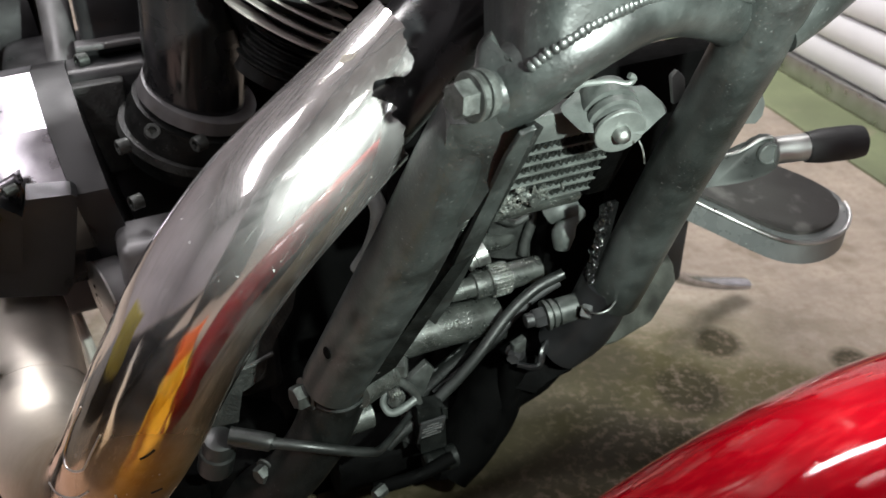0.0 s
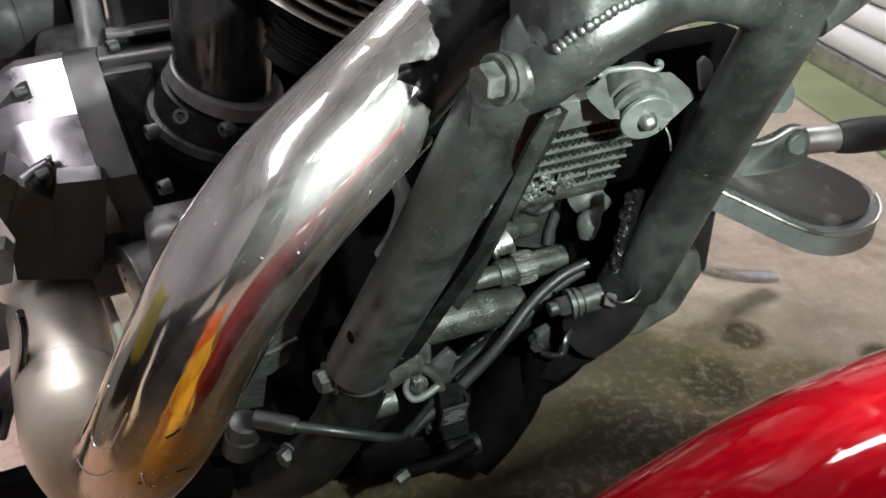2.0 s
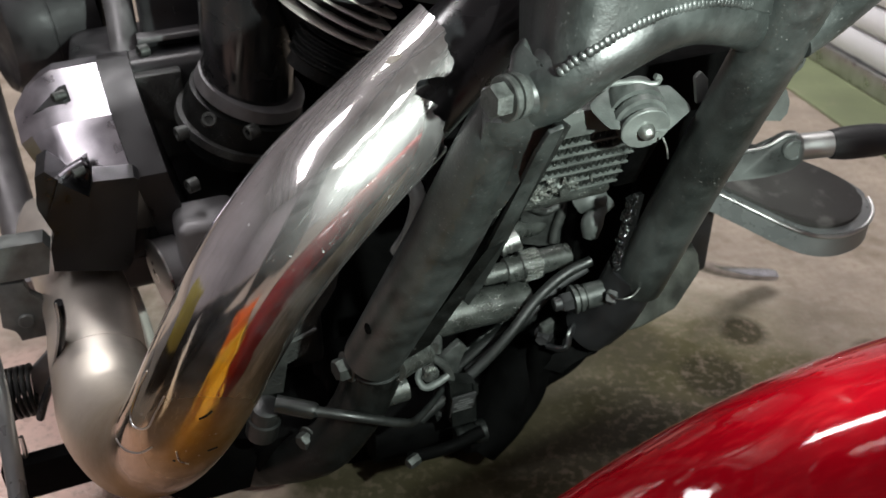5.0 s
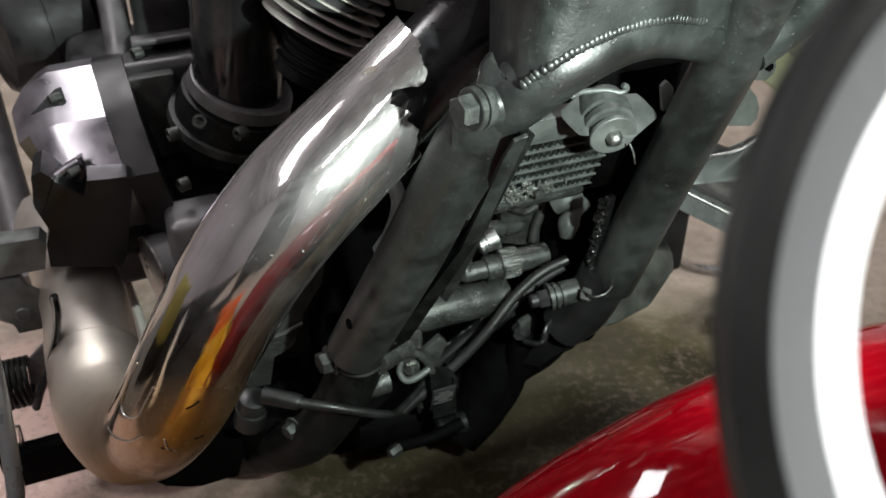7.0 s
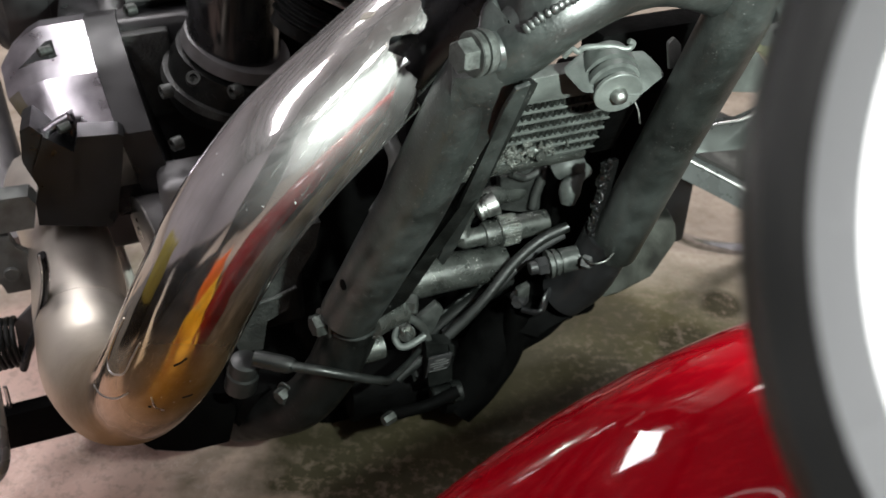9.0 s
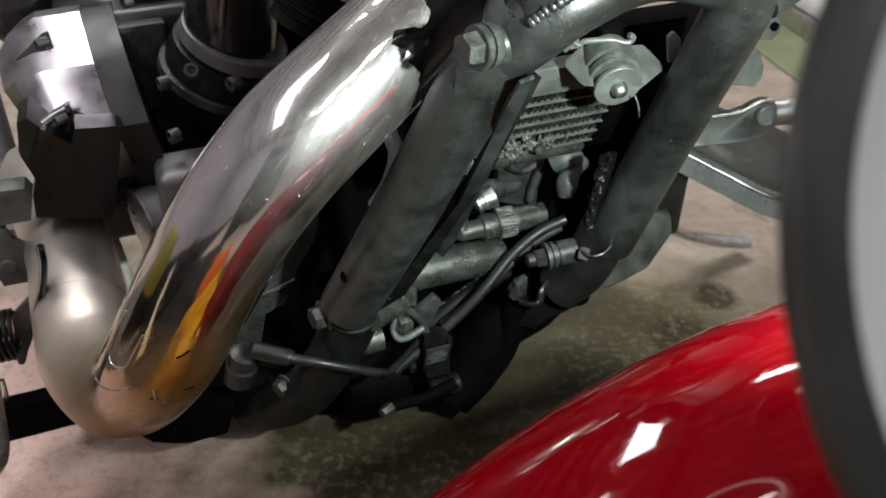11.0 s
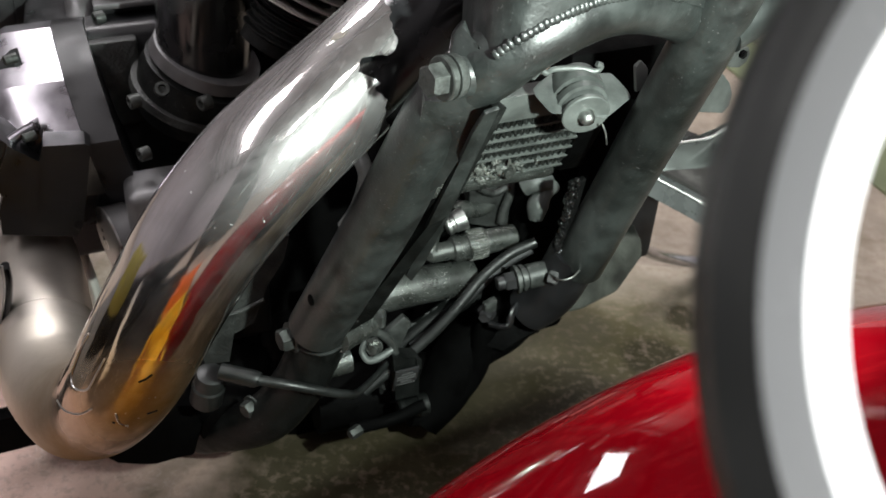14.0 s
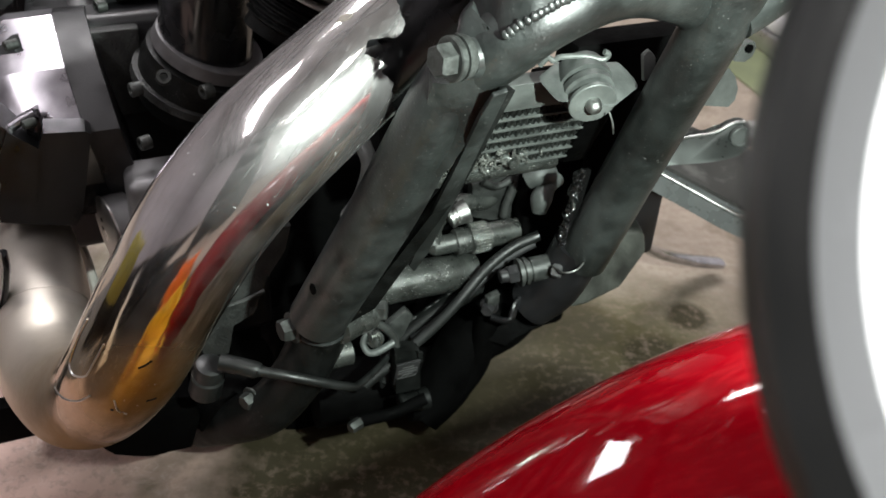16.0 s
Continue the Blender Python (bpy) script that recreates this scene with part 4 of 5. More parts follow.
# round rubber mount in front of the cooler
MAX = Vector((0.24, -0.92, -0.35)).normalized()
m0 = Vector((0.1102, 0.5545, 0.4571))
mount = part("mount_plate", plate([(0.0764, 0.5390, 0.4592), (0.0911, 0.5556, 0.4663), (0.1390, 0.5637, 0.4664), (0.1525, 0.5523, 0.4559), (0.1322, 0.5335, 0.4458), (0.0893, 0.5280, 0.4495)], MAX * 0.008, 0.0025), BRACKET, bike, "grey hexagonal bracket plate")
part("rubber_mount", turned(m0 - MAX * 0.004, MAX, ((0, 0.019), (0.010, 0.0208), (0.017, 0.0208), (0.0175, 0.0175), (0.020, 0.0175), (0.0205, 0.0195), (0.026, 0.0195), (0.027, 0.0170), (0.033, 0.0155))), BRACKET, mount, "grey stacked rubber mount")
part("cup_washer", turned(m0 + MAX * 0.0285, MAX, ((0, 0.0172), (0.0006, 0.0180), (0.0034, 0.0180), (0.004, 0.0172))), GREYPLATE, mount)
part("rivet", turned(m0 + MAX * 0.032, MAX, ((0, 0.0062), (0.004, 0.0060), (0.007, 0.0045), (0.0085, 0.002)), 20), STEEL, mount)
part("wire_clip", tube([(0.0775, 0.5382, 0.4675), (0.0824, 0.5365, 0.4740), (0.0870, 0.5358, 0.4724), (0.0922, 0.5395, 0.4743), (0.1097, 0.5439, 0.4745), (0.1230, 0.5437, 0.4731), (0.1267, 0.5439, 0.4770), (0.1232, 0.5427, 0.4793)], 0.0022, 10, 5), GREYPLATE, mount)
part("fine_wire", tube([(0.1301, 0.5226, 0.4412), (0.1337, 0.5229, 0.4338), (0.1365, 0.5261, 0.4233)], 0.0007, 6, 4), STEEL, mount)
part("tab", plate([(0.1554, 0.5424, 0.4588), (0.1526, 0.5473, 0.4769), (0.1570, 0.5498, 0.4808), (0.1626, 0.5493, 0.4755), (0.1643, 0.5467, 0.4613)], FORE * -0.004, 0.001), GREYPLATE, mount)

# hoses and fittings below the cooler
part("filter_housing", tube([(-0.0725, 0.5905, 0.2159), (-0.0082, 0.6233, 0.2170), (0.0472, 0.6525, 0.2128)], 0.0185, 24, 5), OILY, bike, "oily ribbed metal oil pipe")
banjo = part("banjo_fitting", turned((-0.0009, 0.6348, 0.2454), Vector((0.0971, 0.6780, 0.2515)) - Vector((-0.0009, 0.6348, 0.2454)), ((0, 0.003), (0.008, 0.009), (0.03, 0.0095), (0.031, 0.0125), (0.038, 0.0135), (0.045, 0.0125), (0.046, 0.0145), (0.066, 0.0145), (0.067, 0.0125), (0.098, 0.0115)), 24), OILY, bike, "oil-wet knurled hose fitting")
ka = (Vector((0.0971, 0.6780, 0.2515)) - Vector((-0.0009, 0.6348, 0.2454))).normalized()
kb = Vector((-0.0009, 0.6348, 0.2454))
a, u, v = basis(ka)
for k in range(26):
    w = 2 * math.pi * k / 26
    d = u * math.cos(w) + v * math.sin(w)
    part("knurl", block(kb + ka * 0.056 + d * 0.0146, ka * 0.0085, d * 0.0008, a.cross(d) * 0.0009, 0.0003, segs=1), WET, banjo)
part("elbow", tube([(0.0067, 0.6379, 0.2460), (0.0039, 0.6485, 0.2582), (0.0115, 0.6655, 0.2664), (0.0354, 0.6863, 0.2701)], 0.0105, 18, 6), OILY, bike)
part("collar", turned((0.0200, 0.6525, 0.2700), Vector((0.0346, 0.6592, 0.2735)) - Vector((0.0146, 0.6504, 0.2663)), ((0, 0.009), (0.001, 0.0105), (0.004, 0.0105), (0.005, 0.0095), (0.008, 0.0095), (0.009, 0.0105), (0.012, 0.0105), (0.02, 0.012))), STEEL, bike)
part("cable", tube([(0.1074, 0.6444, 0.2628), (0.0831, 0.6368, 0.2520), (0.0580, 0.6240, 0.2325), (0.0331, 0.6058, 0.2041), (0.0082, 0.5943, 0.1771), (-0.0223, 0.5823, 0.1497), (-0.0503, 0.5678, 0.1277)], 0.0052, 14, 6), HOSE, bike, "grey rubber-sheathed cable")
part("cable", tube([(0.1047, 0.6489, 0.2510), (0.0767, 0.6384, 0.2356), (0.0487, 0.6226, 0.2114), (0.0235, 0.6122, 0.1863), (-0.0073, 0.6014, 0.1609)], 0.0040, 14, 6), RUBBER, bike)
part("braided_hose", tube([(0.0502, 0.6431, 0.1968), (0.0133, 0.6291, 0.1764), (-0.0234, 0.6097, 0.1469), (-0.0334, 0.5901, 0.1149)], 0.0098, 18, 6), DIMBLACK, bike, "dark braided hose")
part("braid", lumps(glide([(0.0502, 0.6431, 0.1968), (0.0133, 0.6291, 0.1764), (-0.0234, 0.6097, 0.1469), (-0.0334, 0.5901, 0.1149)], 4), 0.0042, 0.0108, 5, squash=0.16, across=1.0), HOSE, bike)
part("starter_body", tube([(-0.1077, 0.6085, 0.0735), (-0.0418, 0.6336, 0.0714), (0.0272, 0.6592, 0.0698)], 0.034, 24, 4), MATTE, bike)
part("casing", block((-0.1763, 0.6333, 0.1981), LEFT * 0.022, UP * 0.05, FORE * 0.02, 0.008, segs=3), DARKCAST, bike, "grey cast casing behind the exhaust")
part("rough_casting", rounded(plate([(-0.1208, 0.5959, 0.2849), (-0.1266, 0.5934, 0.2592), (-0.1426, 0.5866, 0.2328), (-0.1560, 0.5810, 0.1942), (-0.1739, 0.5733, 0.1860), (-0.1801, 0.5707, 0.1544), (-0.2003, 0.5622, 0.1555), (-0.2054, 0.5600, 0.1796), (-0.1716, 0.5743, 0.2384), (-0.1326, 0.5908, 0.2829)], FORE * -0.03, 0), 0.004, 2), ROUGHCAST, bike, "rough grey cast engine flank")
part("casting_joint", tube([(-0.1850, 0.5650, 0.2100), (-0.1640, 0.5740, 0.2140), (-0.1450, 0.5825, 0.2210)], 0.0022, 8, 4), ROUGHCAST, bike)
part("timing_cover", rounded(plate([(0.0419, 0.6923, 0.2873), (0.0670, 0.7029, 0.2914), (0.1055, 0.7193, 0.2954), (0.1163, 0.7239, 0.2716), (0.1078, 0.7203, 0.2388), (0.0830, 0.7097, 0.2420), (0.0631, 0.7013, 0.2441), (0.0433, 0.6929, 0.2511)], FORE * -0.012, 0), 0.004, 2), ROUGHCAST, bike, "oily grey casting behind the hoses")
part("casting_rib", tube([(0.0874, 0.7036, 0.2961), (0.0786, 0.6999, 0.2672), (0.0763, 0.6989, 0.2507)], 0.0050, 12, 5), ROUGHCAST, bike)
part("casting_rib", tube([(0.0517, 0.6885, 0.2941), (0.0667, 0.6949, 0.2863), (0.0812, 0.7010, 0.2927)], 0.0038, 12, 5), ROUGHCAST, bike)
part("rocker_cover", rounded(plate([(-0.0600, 0.6727, 0.5070), (-0.0217, 0.6889, 0.5043), (-0.0217, 0.6890, 0.4906), (-0.0336, 0.6839, 0.4889), (-0.0569, 0.6740, 0.4962)], FORE * -0.02, 0), 0.004, 2), BRACKET, bike, "pale grey head cover edge")
part("hanger", tube([(-0.0559, 0.5828, 0.3771), (-0.0485, 0.5730, 0.3600), (-0.0555, 0.5777, 0.3295), (-0.0686, 0.5850, 0.3037)], 0.007, 14, 5), GREYPLATE, bike)
# Lower engine mass: deep shade carried by the near-black colour.
part("front_mass", tube([(0.1108, 0.6729, 0.1737, 0.0260), (0.0834, 0.6582, 0.1514, 0.0300), (0.0507, 0.6484, 0.1279, 0.0300), (0.0266, 0.6319, 0.0827, 0.0300), (0.0017, 0.6134, 0.0537, 0.0260)], 0.03, 20, 6), MATTE, bike, "lower engine mass with its shade put into the near-black colour")
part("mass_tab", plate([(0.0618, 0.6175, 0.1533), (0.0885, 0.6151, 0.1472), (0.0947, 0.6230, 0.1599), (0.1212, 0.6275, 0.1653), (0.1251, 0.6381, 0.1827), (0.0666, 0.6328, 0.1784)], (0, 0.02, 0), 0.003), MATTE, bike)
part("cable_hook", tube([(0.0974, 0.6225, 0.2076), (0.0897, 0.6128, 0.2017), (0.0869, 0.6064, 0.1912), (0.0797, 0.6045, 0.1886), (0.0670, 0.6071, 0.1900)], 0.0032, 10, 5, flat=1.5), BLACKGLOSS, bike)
# Near-black blocks added to close shaded gaps where floor would show.
part("sump_filler", block((-0.0598, 0.7187, 0.0394), LEFT * 0.12, UP * 0.075, FORE * 0.05, 0.02, segs=3), MATTE, bike)
part("back_filler", block((0.0728, 0.7660, 0.2054), LEFT * 0.12, UP * 0.07, FORE * 0.03, 0.012, segs=3), MATTE, bike)
part("back_filler", block((0.1307, 0.7096, 0.3016), LEFT * 0.045, UP * 0.11, FORE * 0.012, 0.006), MATTE, bike)
part("back_filler", block((0.0749, 0.7341, 0.1327), LEFT * 0.09, UP * 0.055, FORE * 0.02, 0.01), MATTE, bike)
part("back_filler", block((0.1767, 0.7005, 0.3607), LEFT * 0.030, UP * 0.085, FORE * 0.010, 0.006), MATTE, bike)
part("arch_filler", block((0.1643, 0.6723, 0.4314), LEFT * 0.06, UP * 0.026, FORE * 0.02, 0.006), MATTE, bike)
part("valve", tube([(0.0926, 0.6664, 0.3103, 0.0095), (0.1035, 0.6655, 0.3177, 0.0105), (0.1158, 0.6697, 0.3141, 0.0090)], 0.01, 18, 5), BRACKET, bike, "small grey valve body")
part("valve_neck", tube([(0.1060, 0.6557, 0.2817, 0.0070), (0.1071, 0.6584, 0.2959, 0.0105), (0.1130, 0.6647, 0.3058, 0.0075), (0.1207, 0.6739, 0.3109, 0.0085)], 0.01, 18, 5), BRACKET, bike)
part("rib", tube([(0.0327, 0.6862, 0.2701), (0.0607, 0.7077, 0.2649), (0.0803, 0.7315, 0.2837)], 0.009, 16, 5), OILY, bike)
label_c = Vector((-0.0106, 0.5693, 0.1466))
label_ob = part("label_band", block(label_c, LEFT * 0.012, UP * 0.016 + FORE * 0.005, FORE * 0.0015, 0.0008), RUBBER, bike, "small dark label with illegible print")
for i in range(6):
    part("print_bar", block(label_c + (UP * 0.954 + FORE * 0.3) * (0.0105 - i * 0.0042) + FORE * 0.0018, LEFT * (0.0095 if i % 3 else 0.0055), (UP * 0.954 + FORE * 0.3) * 0.0008, FORE * 0.0003, 0), LABEL, label_ob)
part("clamp", tube([(-0.0410, 0.5628, 0.1964), (-0.0478, 0.5612, 0.1944), (-0.0506, 0.5568, 0.1872), (-0.0451, 0.5538, 0.1798), (-0.0361, 0.5583, 0.1789), (-0.0236, 0.5673, 0.1832)], 0.0025, 12, 5, flat=1.4), BRACKET, bike)
part("bolt", hexagon((-0.0402, 0.5642, 0.1890), FORE * 0.8 + LEFT * -0.5 + UP * 0.2, 0.011, 0.008, washer=0.0085), DULLBOLT, bike)
part("bolt", hexagon((-0.1476, 0.5254, 0.1424), FORE * 0.5 - LEFT * 0.8, 0.014, 0.009, washer=0.011), DULLBOLT, bike)
part("bolt", hexagon((0.0643, 0.6031, 0.2070), FORE * 0.7 - LEFT * 0.6, 0.011, 0.009, washer=0.009), DARKCAST, bike)
part("wedge_bracket", plate([(-0.0313, 0.5802, 0.1917), (-0.0137, 0.5877, 0.2062), (-0.0074, 0.5903, 0.1977), (-0.0179, 0.5859, 0.1685), (-0.0242, 0.5832, 0.1650)], FORE * -0.008, 0.0012), GREYDARK, bike, "grimy folded wedge bracket")
part("vent_tube", tube([(-0.0397, 0.5666, 0.2044), (-0.0328, 0.5696, 0.1975), (-0.0247, 0.5730, 0.1844), (-0.0196, 0.5752, 0.1623)], 0.0042, 14, 6), GREYDARK, bike, "bent grimy vent tube")
plug = part("wiring_plug", rounded(plate([(-0.0223, 0.5643, 0.1755), (0.0016, 0.5745, 0.1690), (0.0032, 0.5752, 0.1219), (-0.0194, 0.5656, 0.1214)], FORE * -0.016, 0), 0.003, 2), DIMBLACK, bike, "black wiring plug body")
part("latch", plate([(-0.0020, 0.5728, 0.1700), (0.0030, 0.5750, 0.1690), (0.0036, 0.5753, 0.1560), (-0.0008, 0.5733, 0.1570)], FORE * 0.003, 0.0008), DIMBLACK, plug)
part("plug_barrel", turned((-0.0165, 0.5668, 0.1066), LEFT, ((0, 0.0085), (0.002, 0.0105), (0.006, 0.0105), (0.0065, 0.0095), (0.020, 0.0095), (0.0205, 0.0112), (0.030, 0.0112), (0.031, 0.009)), 24), DIMBLACK, bike, "ribbed black connector barrel")
low_hose = [(0.0690, 0.6280, 0.1750), (0.0654, 0.6265, 0.1546), (0.0615, 0.6249, 0.1178), (0.0452, 0.6180, 0.0869), (0.0199, 0.6072, 0.0679), (-0.0056, 0.5964, 0.0712)]
part("low_hose", tube([tuple(Vector(q) - FORE * 0.004) for q in low_hose], 0.0125, 18, 7), MATTE, bike, "black rubber hose under the engine")
part("square_nut", block((0.0657, 0.6010, 0.2150), LEFT * 0.0060 + UP * 0.002, UP * 0.0062, FORE * 0.004, 0.0008), DULLBOLT, bike)
for k in range(5):
    part("thread", turned(Vector((-0.0465, 0.5585, 0.1935)) + LEFT * (0.0022 * k), LEFT, ((0, 0.0052), (0.0010, 0.0064), (0.0020, 0.0052)), 20), STEEL, bike)
part("drain_rod", tube([(-0.0602, 0.5373, 0.1068), (-0.0211, 0.5484, 0.1125), (0.0093, 0.5613, 0.1220)], 0.006, 14, 4), MATTE, bike)
part("bolt", hexagon((-0.0506, 0.5324, 0.1134), LEFT * -0.9 + FORE * 0.4, 0.010, 0.012), DULLBOLT, bike)
part("spacer", tube([(-0.0810, 0.5247, 0.1943), (-0.0609, 0.5369, 0.1937)], 0.012, 16, 3), OILY, bike)

# plug and its lead
part("plug_cap", turned((-0.1791, 0.5094, 0.1862), Vector((-0.1722, 0.5054, 0.2081)) - Vector((-0.1829, 0.5107, 0.1692)), ((-0.03, 0.0145), (-0.01, 0.0145), (-0.008, 0.013), (0.002, 0.0135), (0.006, 0.0125), (0.008, 0.008))), HOSE, bike, "grey rubber plug cap")
part("lead", tube([(-0.1658, 0.4979, 0.2048, 0.0075), (-0.1367, 0.4963, 0.2000, 0.0075), (-0.1331, 0.4960, 0.1992, 0.0058), (-0.1295, 0.4959, 0.1988, 0.0046), (-0.1053, 0.4968, 0.1945, 0.0044), (-0.0814, 0.5035, 0.1844, 0.0042), (-0.0599, 0.5168, 0.1698, 0.0040), (-0.0516, 0.5296, 0.1614, 0.0036), (-0.0366, 0.5624, 0.1565, 0.0030), (-0.0227, 0.5928, 0.1575, 0.0030)], 0.006, 14, 6), HOSE, bike, "grey sheathed lead with a crimped sleeve")

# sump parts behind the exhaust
# Near-black block added to stand for the shaded crankcase.
part("sump", block((-0.1290, 0.7960, 0.1155), LEFT * 0.13, UP * 0.17, FORE * 0.06, 0.02, segs=4), MATTE, bike, "near-black crankcase block added to close the dark gap")
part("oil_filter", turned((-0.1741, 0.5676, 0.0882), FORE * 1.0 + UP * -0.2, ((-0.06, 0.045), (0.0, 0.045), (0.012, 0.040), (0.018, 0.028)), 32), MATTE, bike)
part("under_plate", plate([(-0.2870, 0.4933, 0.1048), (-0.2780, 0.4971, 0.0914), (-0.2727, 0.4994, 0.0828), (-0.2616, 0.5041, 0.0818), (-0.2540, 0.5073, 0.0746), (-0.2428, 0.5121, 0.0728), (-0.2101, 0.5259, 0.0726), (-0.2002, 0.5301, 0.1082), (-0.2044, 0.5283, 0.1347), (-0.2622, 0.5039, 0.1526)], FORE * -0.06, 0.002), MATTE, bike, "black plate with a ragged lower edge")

# engine
engine = part("engine_case", block((-0.3432, 0.8499, 0.2802), LEFT * 0.10, UP * 0.13, FORE * 0.08, 0.012, segs=3), BLACK, bike, "black painted engine case")


cov = Vector((-0.3480, 0.6975, 0.3805))
# (forward, up, depth of the rim band): a faceted drum that leans a little
PROFILE = [(-0.100, 0.028, 0.044), (-0.064, 0.032, 0.043), (0.0, 0.0, 0.045), (0.046, -0.048, 0.037), (0.050, -0.100, 0.037), (0.036, -0.140, 0.038), (-0.02, -0.165, 0.040), (-0.125, -0.120, 0.044), (-0.128, -0.020, 0.044)]


def drum(stations):
    """The cover's body through stations (depth, share of the rim band's depth, size)."""
    bm = bmesh.new()
    rows = []
    for d, share, size in stations:
        row = []
        for f, u, band in PROFILE:
            f2, u2 = -0.04 + (f + 0.04) * size, -0.05 + (u + 0.05) * size
            row.append(bm.verts.new(cov - LEFT * (d + share * band + 0.2 * u) + FORE * f2 + UP * u2))
        rows.append(row)
    n = len(PROFILE)
    for p, q in zip(rows, rows[1:]):
        for k in range(n):
            bm.faces.new((p[k], p[(k + 1) % n], q[(k + 1) % n], q[k]))
    bm.faces.new(rows[0])
    bm.faces.new(rows[-1][::-1])
    return bm


part("flange", rounded(drum(((-0.030, 0, 1.0), (0.0, 0, 1.0))), 0.002), BLACK, engine, "dark grey cover flange")
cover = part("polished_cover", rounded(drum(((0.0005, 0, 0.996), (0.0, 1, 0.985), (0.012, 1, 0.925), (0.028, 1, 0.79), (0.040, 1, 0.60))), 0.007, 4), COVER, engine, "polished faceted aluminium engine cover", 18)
# Downward facets are coloured black in place of the dark they would mirror.
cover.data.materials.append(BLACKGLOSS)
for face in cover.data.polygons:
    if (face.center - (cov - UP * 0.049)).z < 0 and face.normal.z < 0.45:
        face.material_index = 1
part("lower_case", rounded(plate([(-0.3871, 0.6092, 0.3566), (-0.3791, 0.6126, 0.3606), (-0.3707, 0.6162, 0.3505), (-0.3501, 0.6249, 0.3318), (-0.3453, 0.6269, 0.3446), (-0.3130, 0.6406, 0.3430), (-0.3091, 0.6423, 0.3397), (-0.3155, 0.6396, 0.3081), (-0.3270, 0.6347, 0.2589), (-0.3338, 0.6318, 0.2476), (-0.3916, 0.6073, 0.2607), (-0.3897, 0.6081, 0.2838), (-0.3841, 0.6105, 0.2994), (-0.3912, 0.6075, 0.3261)], FORE * -0.05, 0), 0.003, 3), LOWCASE, engine, "black lower cover body")
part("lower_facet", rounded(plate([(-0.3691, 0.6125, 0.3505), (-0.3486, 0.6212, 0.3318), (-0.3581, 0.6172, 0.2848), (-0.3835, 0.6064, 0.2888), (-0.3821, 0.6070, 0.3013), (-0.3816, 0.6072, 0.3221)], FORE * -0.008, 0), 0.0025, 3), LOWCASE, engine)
# Dark plate in place of the shade inside the notch.
part("screw_notch", plate([(-0.3640, 0.6364, 0.3530), (-0.3526, 0.6412, 0.3590), (-0.3539, 0.6406, 0.3456), (-0.3526, 0.6412, 0.3342), (-0.3556, 0.6399, 0.3234), (-0.3650, 0.6360, 0.3300)], FORE * -0.02, 0.0015), BLACKGLOSS, engine, "dark plate standing in for the shaded notch round a cover screw")
part("cover_boss", rounded(plate([(-0.3907, 0.6185, 0.3543), (-0.3828, 0.6219, 0.3571), (-0.3753, 0.6250, 0.3410), (-0.3773, 0.6242, 0.3302), (-0.3894, 0.6190, 0.3070), (-0.3966, 0.6160, 0.3252)], FORE * -0.035 - UP * 0.006, 0), 0.0035, 3), LEVER, engine, "dark polished boss under the notch")
part("notch_ridge", tube([(-0.3772, 0.6290, 0.3455), (-0.3660, 0.6345, 0.3530), (-0.3545, 0.6390, 0.3590)], 0.0045, 16, 5), COVER, engine)
# Dark triangle laid on the cover for the shade in a recess.
part("screw_pocket", plate([(-0.3969, 0.6473, 0.3989), (-0.3715, 0.6580, 0.4223), (-0.3669, 0.6520, 0.4081), (-0.3819, 0.6512, 0.4060)], FORE * -0.004 + LEFT * 0.006, 0.0006), DARKCAST, engine, "dark triangular plate standing in for a shaded screw recess")
for q in ((-0.3724, 0.6513, 0.4150), (-0.3579, 0.6261, 0.3530)):
    part("cover_screw", turned(Vector(q), LEFT * -0.9 + FORE * 0.45, ((-0.008, 0.0045), (0.002, 0.0045), (0.003, 0.004), (0.003, 0.0024), (0.0, 0.0022)), 20), DULLBOLT, engine)
IN = (UP * 0.94 + FORE * 0.30 + LEFT * 0.06).normalized()
i0 = Vector((-0.2278, 0.7496, 0.3961))
part("intake_pipe", tube([tuple(i0 - IN * 0.02), tuple(i0 + IN * 0.06), tuple(i0 + IN * 0.2)], 0.0450, 32, 4), BLACKGLOSS, engine, "black rubber intake pipe")
part("hose_clamp", turned(i0 - IN * 0.012, IN + LEFT * 0.30, ((0, 0.050), (0.0012, 0.0545), (0.014, 0.0530), (0.0155, 0.050), (0.0155, 0.043)), 48), CAST, engine, "dull grey clamp ring")
part("intake_boot", turned(i0 - IN * 0.072 - LEFT * 0.018, IN + LEFT * 0.30, ((0, 0.050), (0.02, 0.057), (0.046, 0.0590), (0.050, 0.0570), (0.060, 0.0570), (0.063, 0.050)), 48), DIMBLACK, engine)
part("boot_band", turned(i0 - IN * 0.052 - LEFT * 0.014, IN + LEFT * 0.30, ((0, 0.0585), (0.0012, 0.0612), (0.010, 0.0612), (0.0112, 0.0585)), 48), ROUGHCAST, engine, "dull band round the boot")
for q, ax in (((-0.2771, 0.6696, 0.3734), LEFT * -1 + FORE * 0.3), ((-0.2452, 0.6687, 0.3889), FORE * 0.9 + UP * 0.5), ((-0.2092, 0.6640, 0.3782), LEFT * -0.9 + FORE * 0.5), ((-0.2726, 0.6630, 0.3231), LEFT * -0.9 + FORE * 0.4), ((-0.3460, 0.7834, 0.4129), LEFT * -0.9 + FORE * 0.4)):
    part("socket_screw", turned(Vector(q), ax, ((-0.009, 0.0068), (0, 0.0068), (0.001, 0.0062), (0.001, 0.0038), (-0.004, 0.0036)), 20), DULLBOLT, engine)
